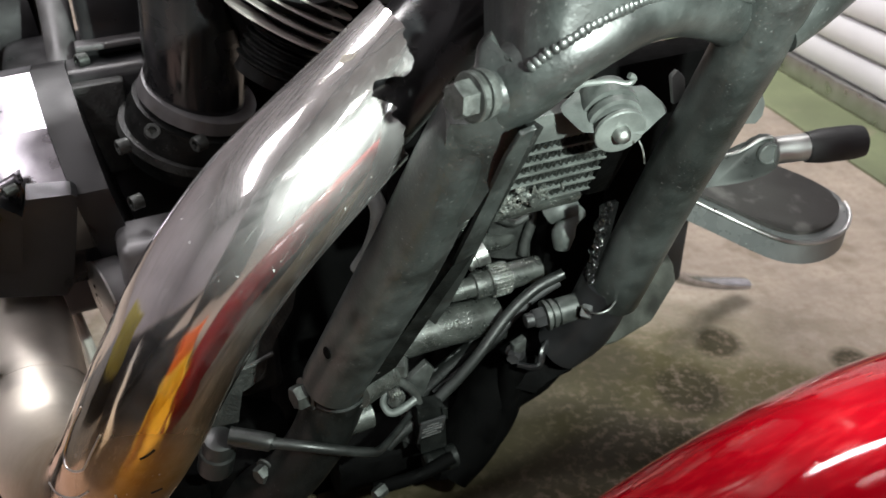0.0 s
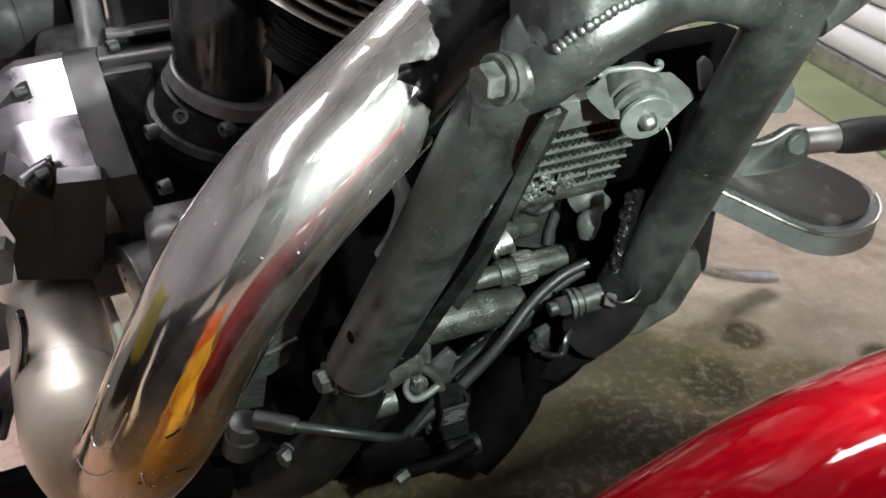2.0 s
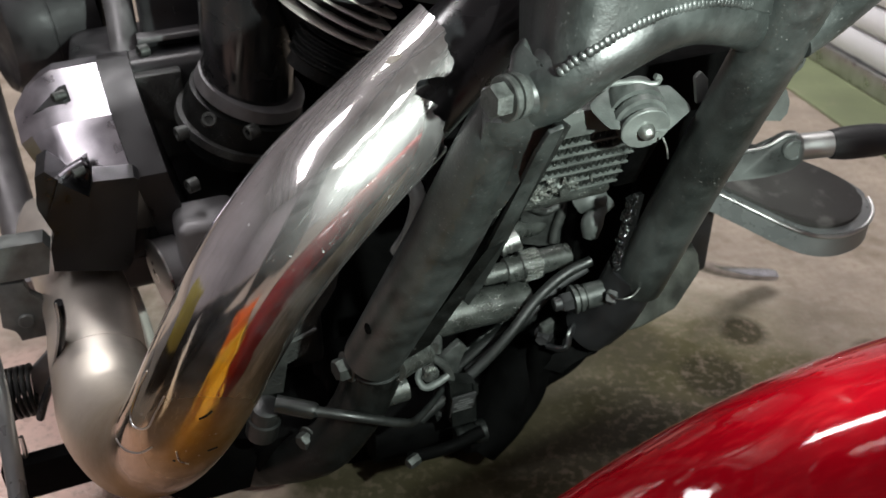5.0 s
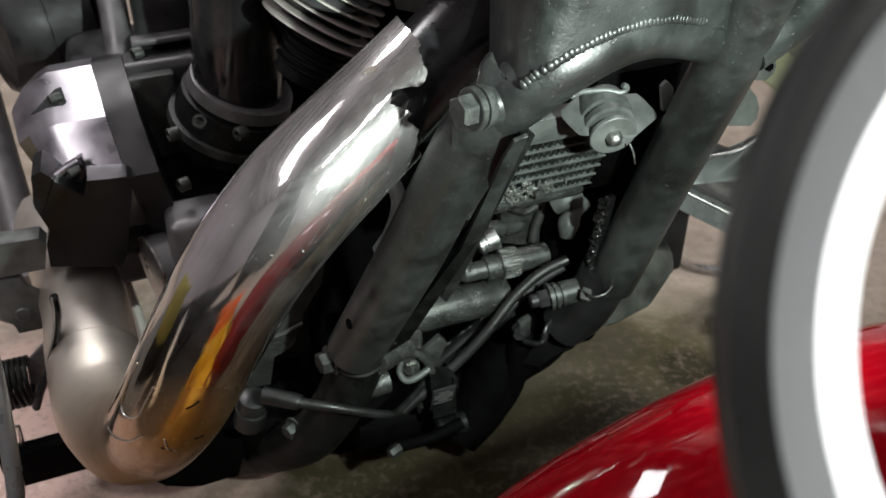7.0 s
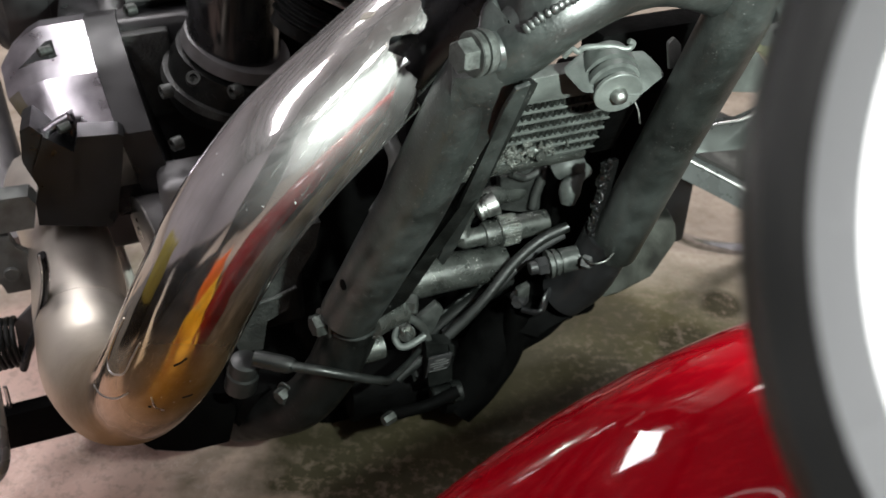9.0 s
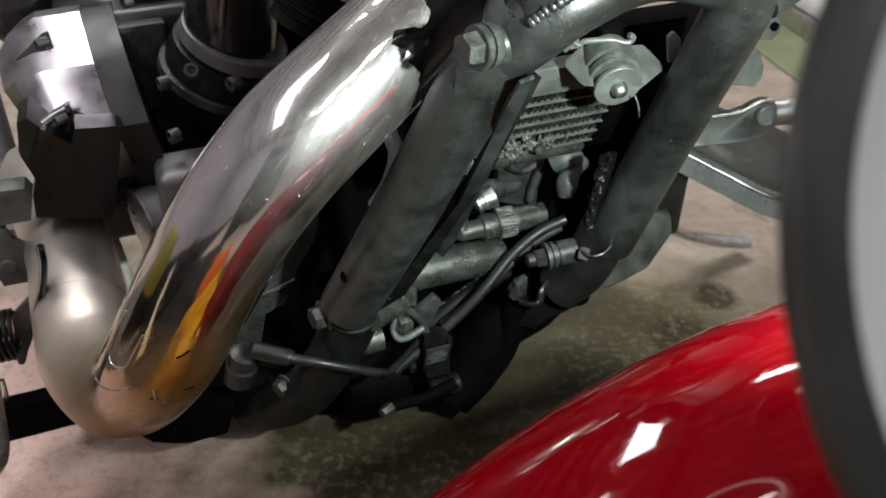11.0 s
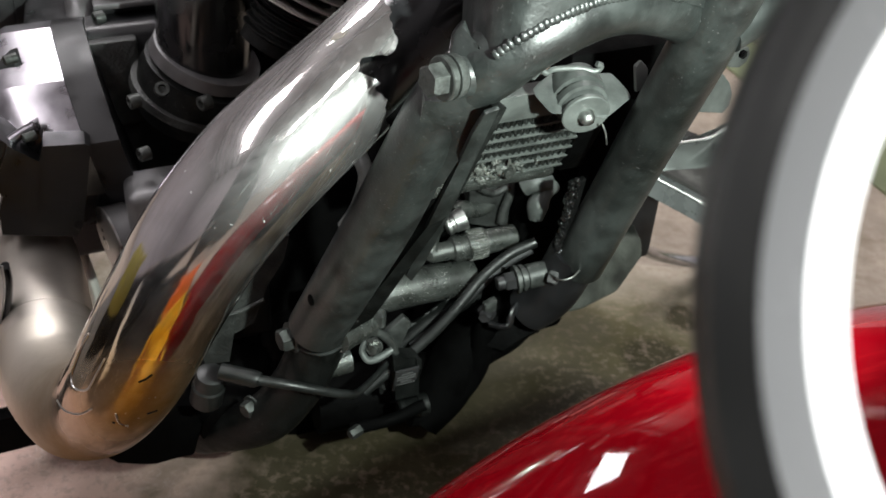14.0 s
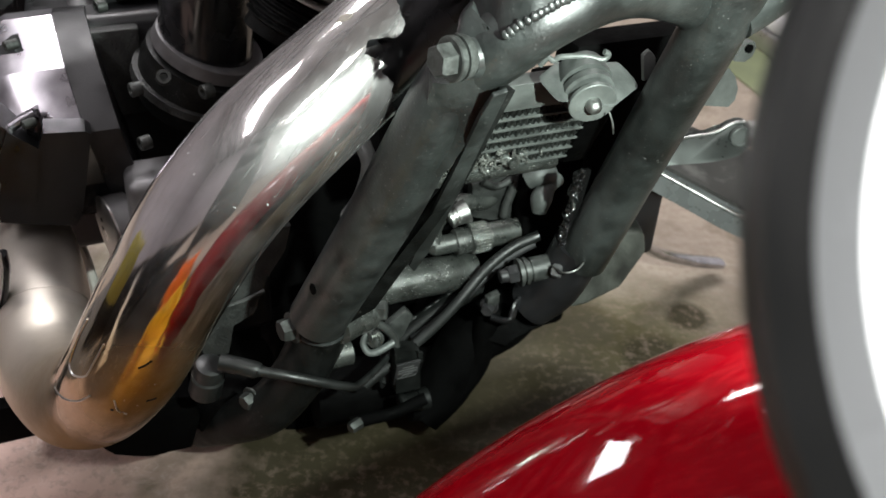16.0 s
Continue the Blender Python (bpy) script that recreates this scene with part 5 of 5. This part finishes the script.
part("clutch_cover", block((-0.2628, 0.6653, 0.2580), LEFT * 0.03, UP * 0.04, FORE * 0.03, 0.01, segs=3), CAST, engine)
rc, ra = Vector((-0.3066, 0.6480, 0.2326)), -LEFT * 1.0 + FORE * 0.30
disc = part("round_cover", turned(rc, ra, ((-0.02, 0.036), (0.0, 0.0375), (0.003, 0.0375), (0.004, 0.034), (0.0035, 0.01)), 40), CAST, engine, "round grey cast cover")
# Two black discs on the cover for the shade inside its holes.
for k in (0.5, 1.1):
    a, u, v = basis(ra)
    part("hole", turned(rc + a * 0.0041 + 0.018 * (u * math.cos(k + 0.6) + v * math.sin(k + 0.6)), a, ((0, 0.0024), (0.0003, 0.0022), (0.0003, 0.0004)), 16), MATTE, disc)
part("rim", turned(rc, ra, ((0.0015, 0.0372), (0.0018, 0.0385), (0.0036, 0.0385), (0.0040, 0.0365)), 40), SATIN, disc)
part("cylinder_block", block((-0.3313, 0.8616, 0.4279), LEFT * 0.038, UP * 0.05, FORE * 0.04, 0.006), BLACK, engine)
part("rocker_cap", plate([(-0.3490, 0.8322, 0.4581), (-0.3547, 0.8583, 0.4632), (-0.3033, 0.8624, 0.4658), (-0.2921, 0.8359, 0.4596)], UP * -0.006, 0.002), CAST, engine)
part("ledge", block((-0.3214, 0.8124, 0.4233), LEFT * 0.034, UP * 0.003, FORE * 0.012, 0.0015), CAST, engine)
part("case_plate", block((-0.3289, 0.7594, 0.3556), LEFT * 0.03, UP * 0.045, FORE * 0.01, 0.004), ROUGHCAST, engine)
part("chrome_strip", tube([(-0.4122, 0.8970, 0.4931), (-0.3851, 0.8456, 0.4446), (-0.3682, 0.7999, 0.3871)], 0.015, 16, 4), CAST, engine)
part("rear_casing", turned((-0.5228, 0.9215, 0.4072), LEFT * -1 + FORE * 0.35, ((-0.05, 0.085), (0.0, 0.085), (0.0005, 0.0835), (0.003, 0.0835), (0.0035, 0.085), (0.035, 0.083), (0.045, 0.075), (0.05, 0.05)), 48), DARKCAST, engine, "round grey clutch casing")
part("rear_pipe", tube([(-0.6108, 0.9251, 0.3623), (-0.5599, 0.8421, 0.2791), (-0.5236, 0.7842, 0.2191), (-0.4915, 0.7277, 0.1618)], 0.021, 20, 6), CAST, engine)
part("linkage", tube([(-0.4933, 0.9238, 0.4474), (-0.4790, 0.9038, 0.4131), (-0.4681, 0.8836, 0.3789)], 0.008, 12, 4), SATIN, engine)
part("linkage_block", block((-0.4767, 0.9371, 0.4100), LEFT * 0.03, UP * 0.06, FORE * 0.03, 0.01), MATTE, engine)
part("pale_strut", tube([(-0.4071, 0.7722, 0.1555), (-0.3839, 0.7438, 0.1065), (-0.3739, 0.7280, 0.0792)], 0.006, 10, 4), FIN, engine)
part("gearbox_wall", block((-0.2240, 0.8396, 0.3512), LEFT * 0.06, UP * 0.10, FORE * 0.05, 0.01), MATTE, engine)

# Near-black block added to fill the shaded gap above the header.
part("upper_filler", block((-0.0250, 0.7310, 0.5350), LEFT * 0.095, UP * 0.11, FORE * 0.02, 0.01), MATTE, bike)

# cylinder fins
fins = part("cylinder", turned((-0.1191, 0.6848, 0.5245), UP * 0.5 + FORE * 0.85, ((-0.10, 0.05), (0.05, 0.05)), 32), BLACK, bike, "black cylinder with pale machined fin edges")
fax = Vector((-0.1034, 0.6545, 0.5506)) - Vector((-0.1340, 0.6438, 0.4967))
for i in range(7):
    part("fin", turned(Vector((-0.1222, 0.6592, 0.4922)) + fax.normalized() * (i * 0.010 - 0.012), fax, ((0, 0.046), (0.0003, 0.048), (0.0017, 0.048), (0.002, 0.046)), 48), FIN, fins)
boot = part("bellows", turned(Vector((-0.1382, 0.6595, 0.4457)), fax, ((-0.01, 0.0262), (0.07, 0.0262)), 28), DIMBLACK, bike, "black ribbed rubber boot")
for i in range(9):
    part("rib", turned(Vector((-0.1382, 0.6595, 0.4457)) + fax.normalized() * (i * 0.0065), fax, ((0, 0.0262), (0.0018, 0.030), (0.0032, 0.030), (0.005, 0.0262)), 28), DIMBLACK, boot)

# far side: shift lever, footboard, side stand
lever = part("shift_lever", plate(closed([(0.2183, 0.7257, 0.3218), (0.2542, 0.7401, 0.3333), (0.2836, 0.7442, 0.3377), (0.3003, 0.7460, 0.3492), (0.3147, 0.7472, 0.3501), (0.3224, 0.7412, 0.3395), (0.3141, 0.7318, 0.3244), (0.2877, 0.7252, 0.3154), (0.2505, 0.7208, 0.3111), (0.2185, 0.7183, 0.3094)], 4), (-0.002, 0.010, 0.0), 0.0015), LEVER, bike, "satin metal shift lever")
part("bright_edge", tube([(0.2314, 0.7304, 0.3286), (0.2536, 0.7377, 0.3332), (0.2802, 0.7419, 0.3381), (0.2980, 0.7435, 0.3491), (0.3107, 0.7454, 0.3513)], 0.0018, 8, 5), SATIN, lever, "bright metal edge")
part("peg_core", turned((0.3112, 0.7407, 0.3396), Vector((0.3873, 0.7475, 0.3451)) - Vector((0.3112, 0.7402, 0.3387)), ((0, 0.011), (0.002, 0.013), (0.033, 0.013), (0.034, 0.011), (0.085, 0.010))), SATIN, lever)
part("peg_rubber", turned((0.3431, 0.7435, 0.3417), Vector((0.3873, 0.7475, 0.3451)) - Vector((0.3112, 0.7402, 0.3387)), ((0, 0.012), (0.001, 0.0145), (0.015, 0.0165), (0.045, 0.0165), (0.055, 0.015), (0.058, 0.010))), RUBBER, lever, "black ribbed rubber toe peg")
# footboard
fb = closed([(0.1858, 0.7600, 0.3133), (0.2225, 0.7411, 0.2984), (0.2680, 0.7270, 0.2811), (0.3075, 0.7142, 0.2664), (0.3348, 0.7106, 0.2583), (0.3641, 0.7157, 0.2548), (0.3922, 0.7304, 0.2577), (0.4079, 0.7526, 0.2644), (0.4080, 0.7798, 0.2709), (0.3887, 0.8061, 0.2771), (0.3469, 0.8277, 0.2874), (0.2882, 0.8397, 0.3022), (0.2397, 0.8451, 0.3149)], 4)
foot = part("footboard", plate(fb, (0, 0, -0.024), 0.004, segs=3), BOARD, bike, "satin metal footboard with a worn rubber pad")
fc = sum((Vector(q) for q in fb), Vector()) / len(fb)
part("rubber_pad", plate([fc + (Vector(q) - fc) * 0.87 + UP * 0.0015 for q in fb], (0, 0, 0.004), 0.002), BROWNRUBBER, foot, "worn dark brown rubber pad")
# Bright tube laid on the rim for its highlight.
part("rim_edge", tube([tuple(Vector(q) + UP * -0.0005) for q in fb[:32]], 0.0022, 10, 1), SATIN, foot, "bright tube standing in for the highlight on the rim")
part("side_stand", tube([(0.2292, 0.8417, 0.1640), (0.2958, 0.9178, 0.0912), (0.3610, 0.9750, 0.0454), (0.4227, 1.0099, 0.0209)], 0.015, 18, 6, flat=0.6), STAND, bike, "chromed side stand foot on the floor")
part("stand_bracket", plate([(0.1465, 0.6390, 0.1825), (0.1616, 0.6643, 0.2237), (0.1847, 0.6876, 0.2412), (0.2251, 0.7093, 0.2354), (0.2282, 0.6994, 0.2187), (0.2015, 0.6701, 0.1914), (0.1643, 0.6506, 0.1811)], FORE * -0.03 + LEFT * 0.01, 0.004), STANDPLATE, bike, "grey folded metal bracket plate")
part("far_lever_bracket", rounded(plate([(0.2486, 0.6974, 0.4121), (0.2636, 0.7038, 0.4168), (0.2697, 0.7063, 0.4185), (0.2789, 0.7103, 0.4088), (0.2845, 0.7127, 0.3969), (0.2845, 0.7126, 0.3857), (0.2787, 0.7102, 0.3790), (0.2673, 0.7053, 0.3808), (0.2515, 0.6986, 0.3833)], FORE * -0.014, 0), 0.0035, 3), GREYPLATE, bike, "grey rounded bracket lug")
eye_lug = part("far_eye", rounded(plate([(0.2874, 0.7489, 0.4111), (0.2896, 0.7498, 0.4210), (0.2979, 0.7533, 0.4290), (0.3046, 0.7562, 0.4296), (0.3079, 0.7576, 0.4227), (0.3060, 0.7568, 0.4148), (0.2992, 0.7539, 0.4095)], FORE * -0.012, 0), 0.002, 2), GREYPLATE, bike, "small grey lug with an eye")
# Black disc on the lug in place of its eye's shaded inside.
part("hole", turned((0.2995, 0.7520, 0.4235), FORE, ((-0.004, 0.0042), (0.0012, 0.0042), (0.0014, 0.0005)), 18), MATTE, eye_lug)
part("pivot_ring", turned((0.3066, 0.7345, 0.3392), FORE - LEFT * 0.25, ((-0.003, 0.0105), (0.0015, 0.0105), (0.002, 0.0095), (0.0004, 0.0082), (0.0004, 0.001)), 28), BRACKET, lever, "dull pivot pin")
part("dark_bracket", block((0.2234, 0.7642, 0.2299), LEFT * 0.025, UP * 0.05, FORE * 0.015, 0.006), BLACK, bike)
rnd = random.Random(12)
seam = glide([(0.1264, 0.5783, 0.3651), (0.1250, 0.5901, 0.3285), (0.1235, 0.5994, 0.2935), (0.1272, 0.6071, 0.2573)], 9)
torn = [Vector(q) + LEFT * 0.010 for q in seam] + [Vector(q) - LEFT * rnd.choice((0.000, 0.001, 0.0025, 0.004)) + UP * rnd.uniform(-0.002, 0.002) for q in reversed(seam)]
bm = plate(torn, FORE * -0.006, 0.0006)
for q in seam:
    for k in range(3):
        c = Vector(q) - LEFT * rnd.uniform(-0.003, 0.004) + FORE * rnd.uniform(0.0, 0.003) + UP * rnd.uniform(-0.004, 0.004)
        m = Matrix.Translation(c) @ basis_matrix(Vector((rnd.uniform(-1, 1), rnd.uniform(-1, 1), rnd.uniform(-1, 1)))) @ Matrix.Diagonal((rnd.uniform(0.0015, 0.0045), rnd.uniform(0.001, 0.0026), rnd.uniform(0.001, 0.0022), 1))
        bmesh.ops.create_icosphere(bm, subdivisions=1, radius=1.0, matrix=m)
part("torn_sealant", bm, TAR, frame_ob, "ragged black sealant along the frame leg")

# unseen tank, seat, wheel and fork, added to shade the floor; the engine hangs below and behind
part("fuel_tank", block(Vector((-0.08, 0.86, 0.92)), LEFT * 0.15, FORE * 0.28, UP * 0.13, 0.07, segs=5), RED, bike, "unseen red fuel tank added to shade the floor")
part("seat", block(Vector((-0.36, 1.45, 0.80)), LEFT * 0.14, FORE * 0.32, UP * 0.05, 0.04, segs=4), RUBBER, bike)
part("rear_body", block(Vector((-0.25, 1.15, 0.55)), LEFT * 0.10, FORE * 0.22, UP * 0.2, 0.03, segs=3), BLACK, bike)

part("fork_leg", tube([(0.34, 0.20, 0.33), (0.27, 0.30, 0.62), (0.20, 0.42, 1.02)], 0.026, 20, 4), SATIN, bike)
part("handlebar", tube([tuple(Vector((0.16, 0.46, 1.06)) + LEFT * -0.38 - FORE * 0.1), tuple(Vector((0.16, 0.46, 1.04)) - LEFT * 0.1), tuple(Vector((0.16, 0.46, 1.04)) + LEFT * 0.1), tuple(Vector((0.16, 0.46, 1.06)) + LEFT * 0.38 - FORE * 0.1)], 0.014, 14, 5), BLACK, bike)
part("headlamp", turned((0.20, 0.38, 0.95), FORE, ((-0.06, 0.04), (0.0, 0.085), (0.06, 0.095), (0.07, 0.085)), 32), BLACK, bike)

# right footrest
part("foot_bracket", rounded(plate([(-0.4663, 0.5972, 0.2830), (-0.4059, 0.6243, 0.2820), (-0.4013, 0.6262, 0.2725), (-0.4074, 0.6237, 0.2471), (-0.4691, 0.5959, 0.2460)], FORE * -0.026, 0), 0.005, 3), GREYPLATE, bike, "grey-green footrest hinge bar")
hinge = part("hinge_plate", plate([(-0.4513, 0.6050, 0.2445), (-0.4291, 0.6145, 0.2427), (-0.4279, 0.6150, 0.2273), (-0.4142, 0.6208, 0.2181), (-0.4194, 0.6186, 0.1779), (-0.4450, 0.6077, 0.1772), (-0.4455, 0.6075, 0.1908), (-0.4566, 0.6028, 0.1960)], FORE * -0.010, 0.0015), GREYPLATE, bike, "grey-green stepped hinge plate")
part("pivot", turned((-0.4357, 0.6117, 0.2005), FORE, ((-0.002, 0.0075), (0.0025, 0.0075), (0.0035, 0.0066), (0.0035, 0.001)), 24), GREYPLATE, hinge)
pedal = part("brake_pedal", tube([(-0.3613, 0.5500, 0.2658), (-0.3621, 0.5497, 0.2491), (-0.3676, 0.5474, 0.2243), (-0.3783, 0.5429, 0.1941), (-0.3905, 0.5377, 0.1696), (-0.3994, 0.5339, 0.1483)], 0.0070, 16, 6, flat=0.55, hint=(0.92, 0.39, 0)), BLACKGLOSS, bike, "curved black brake pedal arm")
part("bright_edge", tube([(-0.3601, 0.5440, 0.2697), (-0.3613, 0.5435, 0.2532), (-0.3668, 0.5411, 0.2288), (-0.3776, 0.5366, 0.1989)], 0.0010, 8, 5), SATIN, pedal, "bright metal edge")
part("pale_bracket", plate([(-0.4263, 0.5787, 0.1644), (-0.4030, 0.5886, 0.1871), (-0.3996, 0.5900, 0.1815), (-0.4151, 0.5835, 0.1482), (-0.4286, 0.5778, 0.1183)], FORE * -0.006, 0.001), CAST, bike, "dull bare metal pedal bracket")
coil = [Vector((-0.4440, 0.5560, 0.1520)) + LEFT * (0.0052 * k / 8) + 0.0235 * (UP * math.cos(k * 0.785) + FORE * math.sin(k * 0.785)) for k in range(44)]
part("return_spring", tube([tuple(q) for q in coil], 0.0024, 8, 2), DIMBLACK, bike, "black coil return spring")
part("black_rail", block((-0.3675, 0.5547, 0.0786), LEFT * 0.085, UP * 0.022, FORE * 0.01, 0.004), MATTE, bike)
part("rail_edge", tube([(-0.4242, 0.5332, 0.1228), (-0.4251, 0.5328, 0.1028), (-0.4298, 0.5308, 0.0694)], 0.0022, 10, 5), SATIN, bike)
part("footrest_rim", tube([(-0.4038, 0.5017, 0.2957), (-0.3926, 0.4876, 0.2719), (-0.3821, 0.4711, 0.2441), (-0.3715, 0.4472, 0.2044), (-0.3630, 0.4257, 0.1686), (-0.3609, 0.4156, 0.1519), (-0.3665, 0.4084, 0.1407), (-0.3854, 0.4039, 0.1350), (-0.4063, 0.4018, 0.1332)], 0.0072, 16, 6), BOARD, bike, "satin metal footrest rim")
part("footrest_pad", plate([(-0.4191, 0.4876, 0.2812), (-0.3936, 0.4692, 0.2488), (-0.3799, 0.4405, 0.2001), (-0.3762, 0.4014, 0.1353), (-0.4150, 0.3995, 0.1353)], FORE * -0.004, 0.001), RUBBER, bike)

# red front fender
FE = Vector((0.9249, 0.3803, 0)).normalized()
FN = Vector((FE.y, -FE.x, 0))
fend_c = Vector((0.2522, 0.2817, 0.007))
bm = bmesh.new()
rows = []
for i in range(49):
    w = radians(-100 + 160 * i / 48)
    rad = FE * math.sin(w) + UP * math.cos(w)
    row = []
    for k in range(29):
        s = radians(-90 + 180 * min(24, max(0, k - 2)) / 24)
        drop = 0.035 * (max(0, 2 - k) + max(0, k - 26))
        row.append(bm.verts.new(fend_c + rad * (0.346 + 0.0837 * math.cos(s) - drop) + FN * 0.085 * math.sin(s)))
    rows.append(row)
for r, s in zip(rows, rows[1:]):
    for k in range(28):
        bm.faces.new((r[k], r[k + 1], s[k + 1], s[k]))
bmesh.ops.recalc_face_normals(bm, faces=bm.faces[:])
bmesh.ops.solidify(bm, geom=bm.faces[:], thickness=0.002)
fender = tagged(new("front_fender"), "glossy red lacquered motorcycle front fender", "fender")
fender.location = (fend_c.x, fend_c.y, 0)
part("shell", bm, RED, fender)
for side in (-1, 1):
    edge = []
    for i in range(25):
        w = radians(-100 + 160 * i / 24)
        edge.append(tuple(fend_c + (FE * math.sin(w) + UP * math.cos(w)) * 0.276 + FN * side * 0.085))
    part("rolled_edge", tube(edge, 0.003, 10, 2), RED, fender)
part("tyre", turned(Vector((fend_c.x, fend_c.y, 0.190)) - FN * 0.055, FN, ((0, 0.12), (0.004, 0.15), (0.02, 0.178), (0.055, 0.190), (0.09, 0.178), (0.106, 0.15), (0.11, 0.12)), 48), RUBBER, fender)
for side in (-1, 1):
    part("stay", tube([tuple(fend_c + UP * 0.34 + FN * side * 0.086), tuple(fend_c + FN * side * 0.088 + UP * 0.26), tuple(fend_c + FN * side * 0.09 + UP * 0.183)], 0.007, 12, 4), BLACK, fender)

# ---- the ring near the lens ----
ring_c = Vector((0.1503, 0.0491, 0.6196))
ring_ax = (Vector((0.0199, -0.0547, 0.6878)) - Vector((0.0190, 0.3688, 0.4219))).normalized()
ring = tagged(new("ring_lamp"), "round work lamp with dull black rim and glowing white ring", "lamp")
ring.location = ring_c
RO = 0.0932


def hoop(profile, mat, name, label):
    bm = bmesh.new()
    a, u, v = basis(ring_ax)
    segs = 128
    rows = [[bm.verts.new(ring_c + a * h + r * (u * math.cos(2 * math.pi * k / segs) + v * math.sin(2 * math.pi * k / segs))) for h, r in profile] for k in range(segs)]
    n = len(profile)
    for j in range(segs):
        r, s = rows[j], rows[(j + 1) % segs]
        for k in range(n):
            bm.faces.new((r[k], r[(k + 1) % n], s[(k + 1) % n], s[k]))
    return part(name, bm, mat, ring, label)


hoop(((-0.006, RO - 0.001), (-0.002, RO), (0.003, RO - 0.001), (0.004, RO - 0.004), (0.004, RO - 0.0075), (-0.006, RO - 0.0075)), RIM, "outer_rim", "dull black outer rim")
hoop(((0.0036, RO - 0.0076), (0.0018, RO - 0.011), (0.0, RO - 0.0160), (-0.006, RO - 0.0160), (-0.006, RO - 0.0076)), HALO, "bezel", "pale translucent bezel lit from within")
hoop(((-0.0002, RO - 0.0161), (-0.0015, RO - 0.020), (-0.003, RO - 0.0235), (-0.006, RO - 0.0235), (-0.006, RO - 0.0161)), GLOW, "diffuser", "glowing white diffuser ring")
part("stem", tube([tuple(ring_c + Vector((0.09, 0.0, -0.03))), (0.205, 0.03, 0.40), (0.205, 0.02, 0.012)], 0.004, 12, 6), RUBBER, ring)
part("foot", turned((0.205, 0.02, 0.0), UP, ((0, 0.06), (0.006, 0.06), (0.012, 0.05), (0.016, 0.012)), 32), RUBBER, ring)
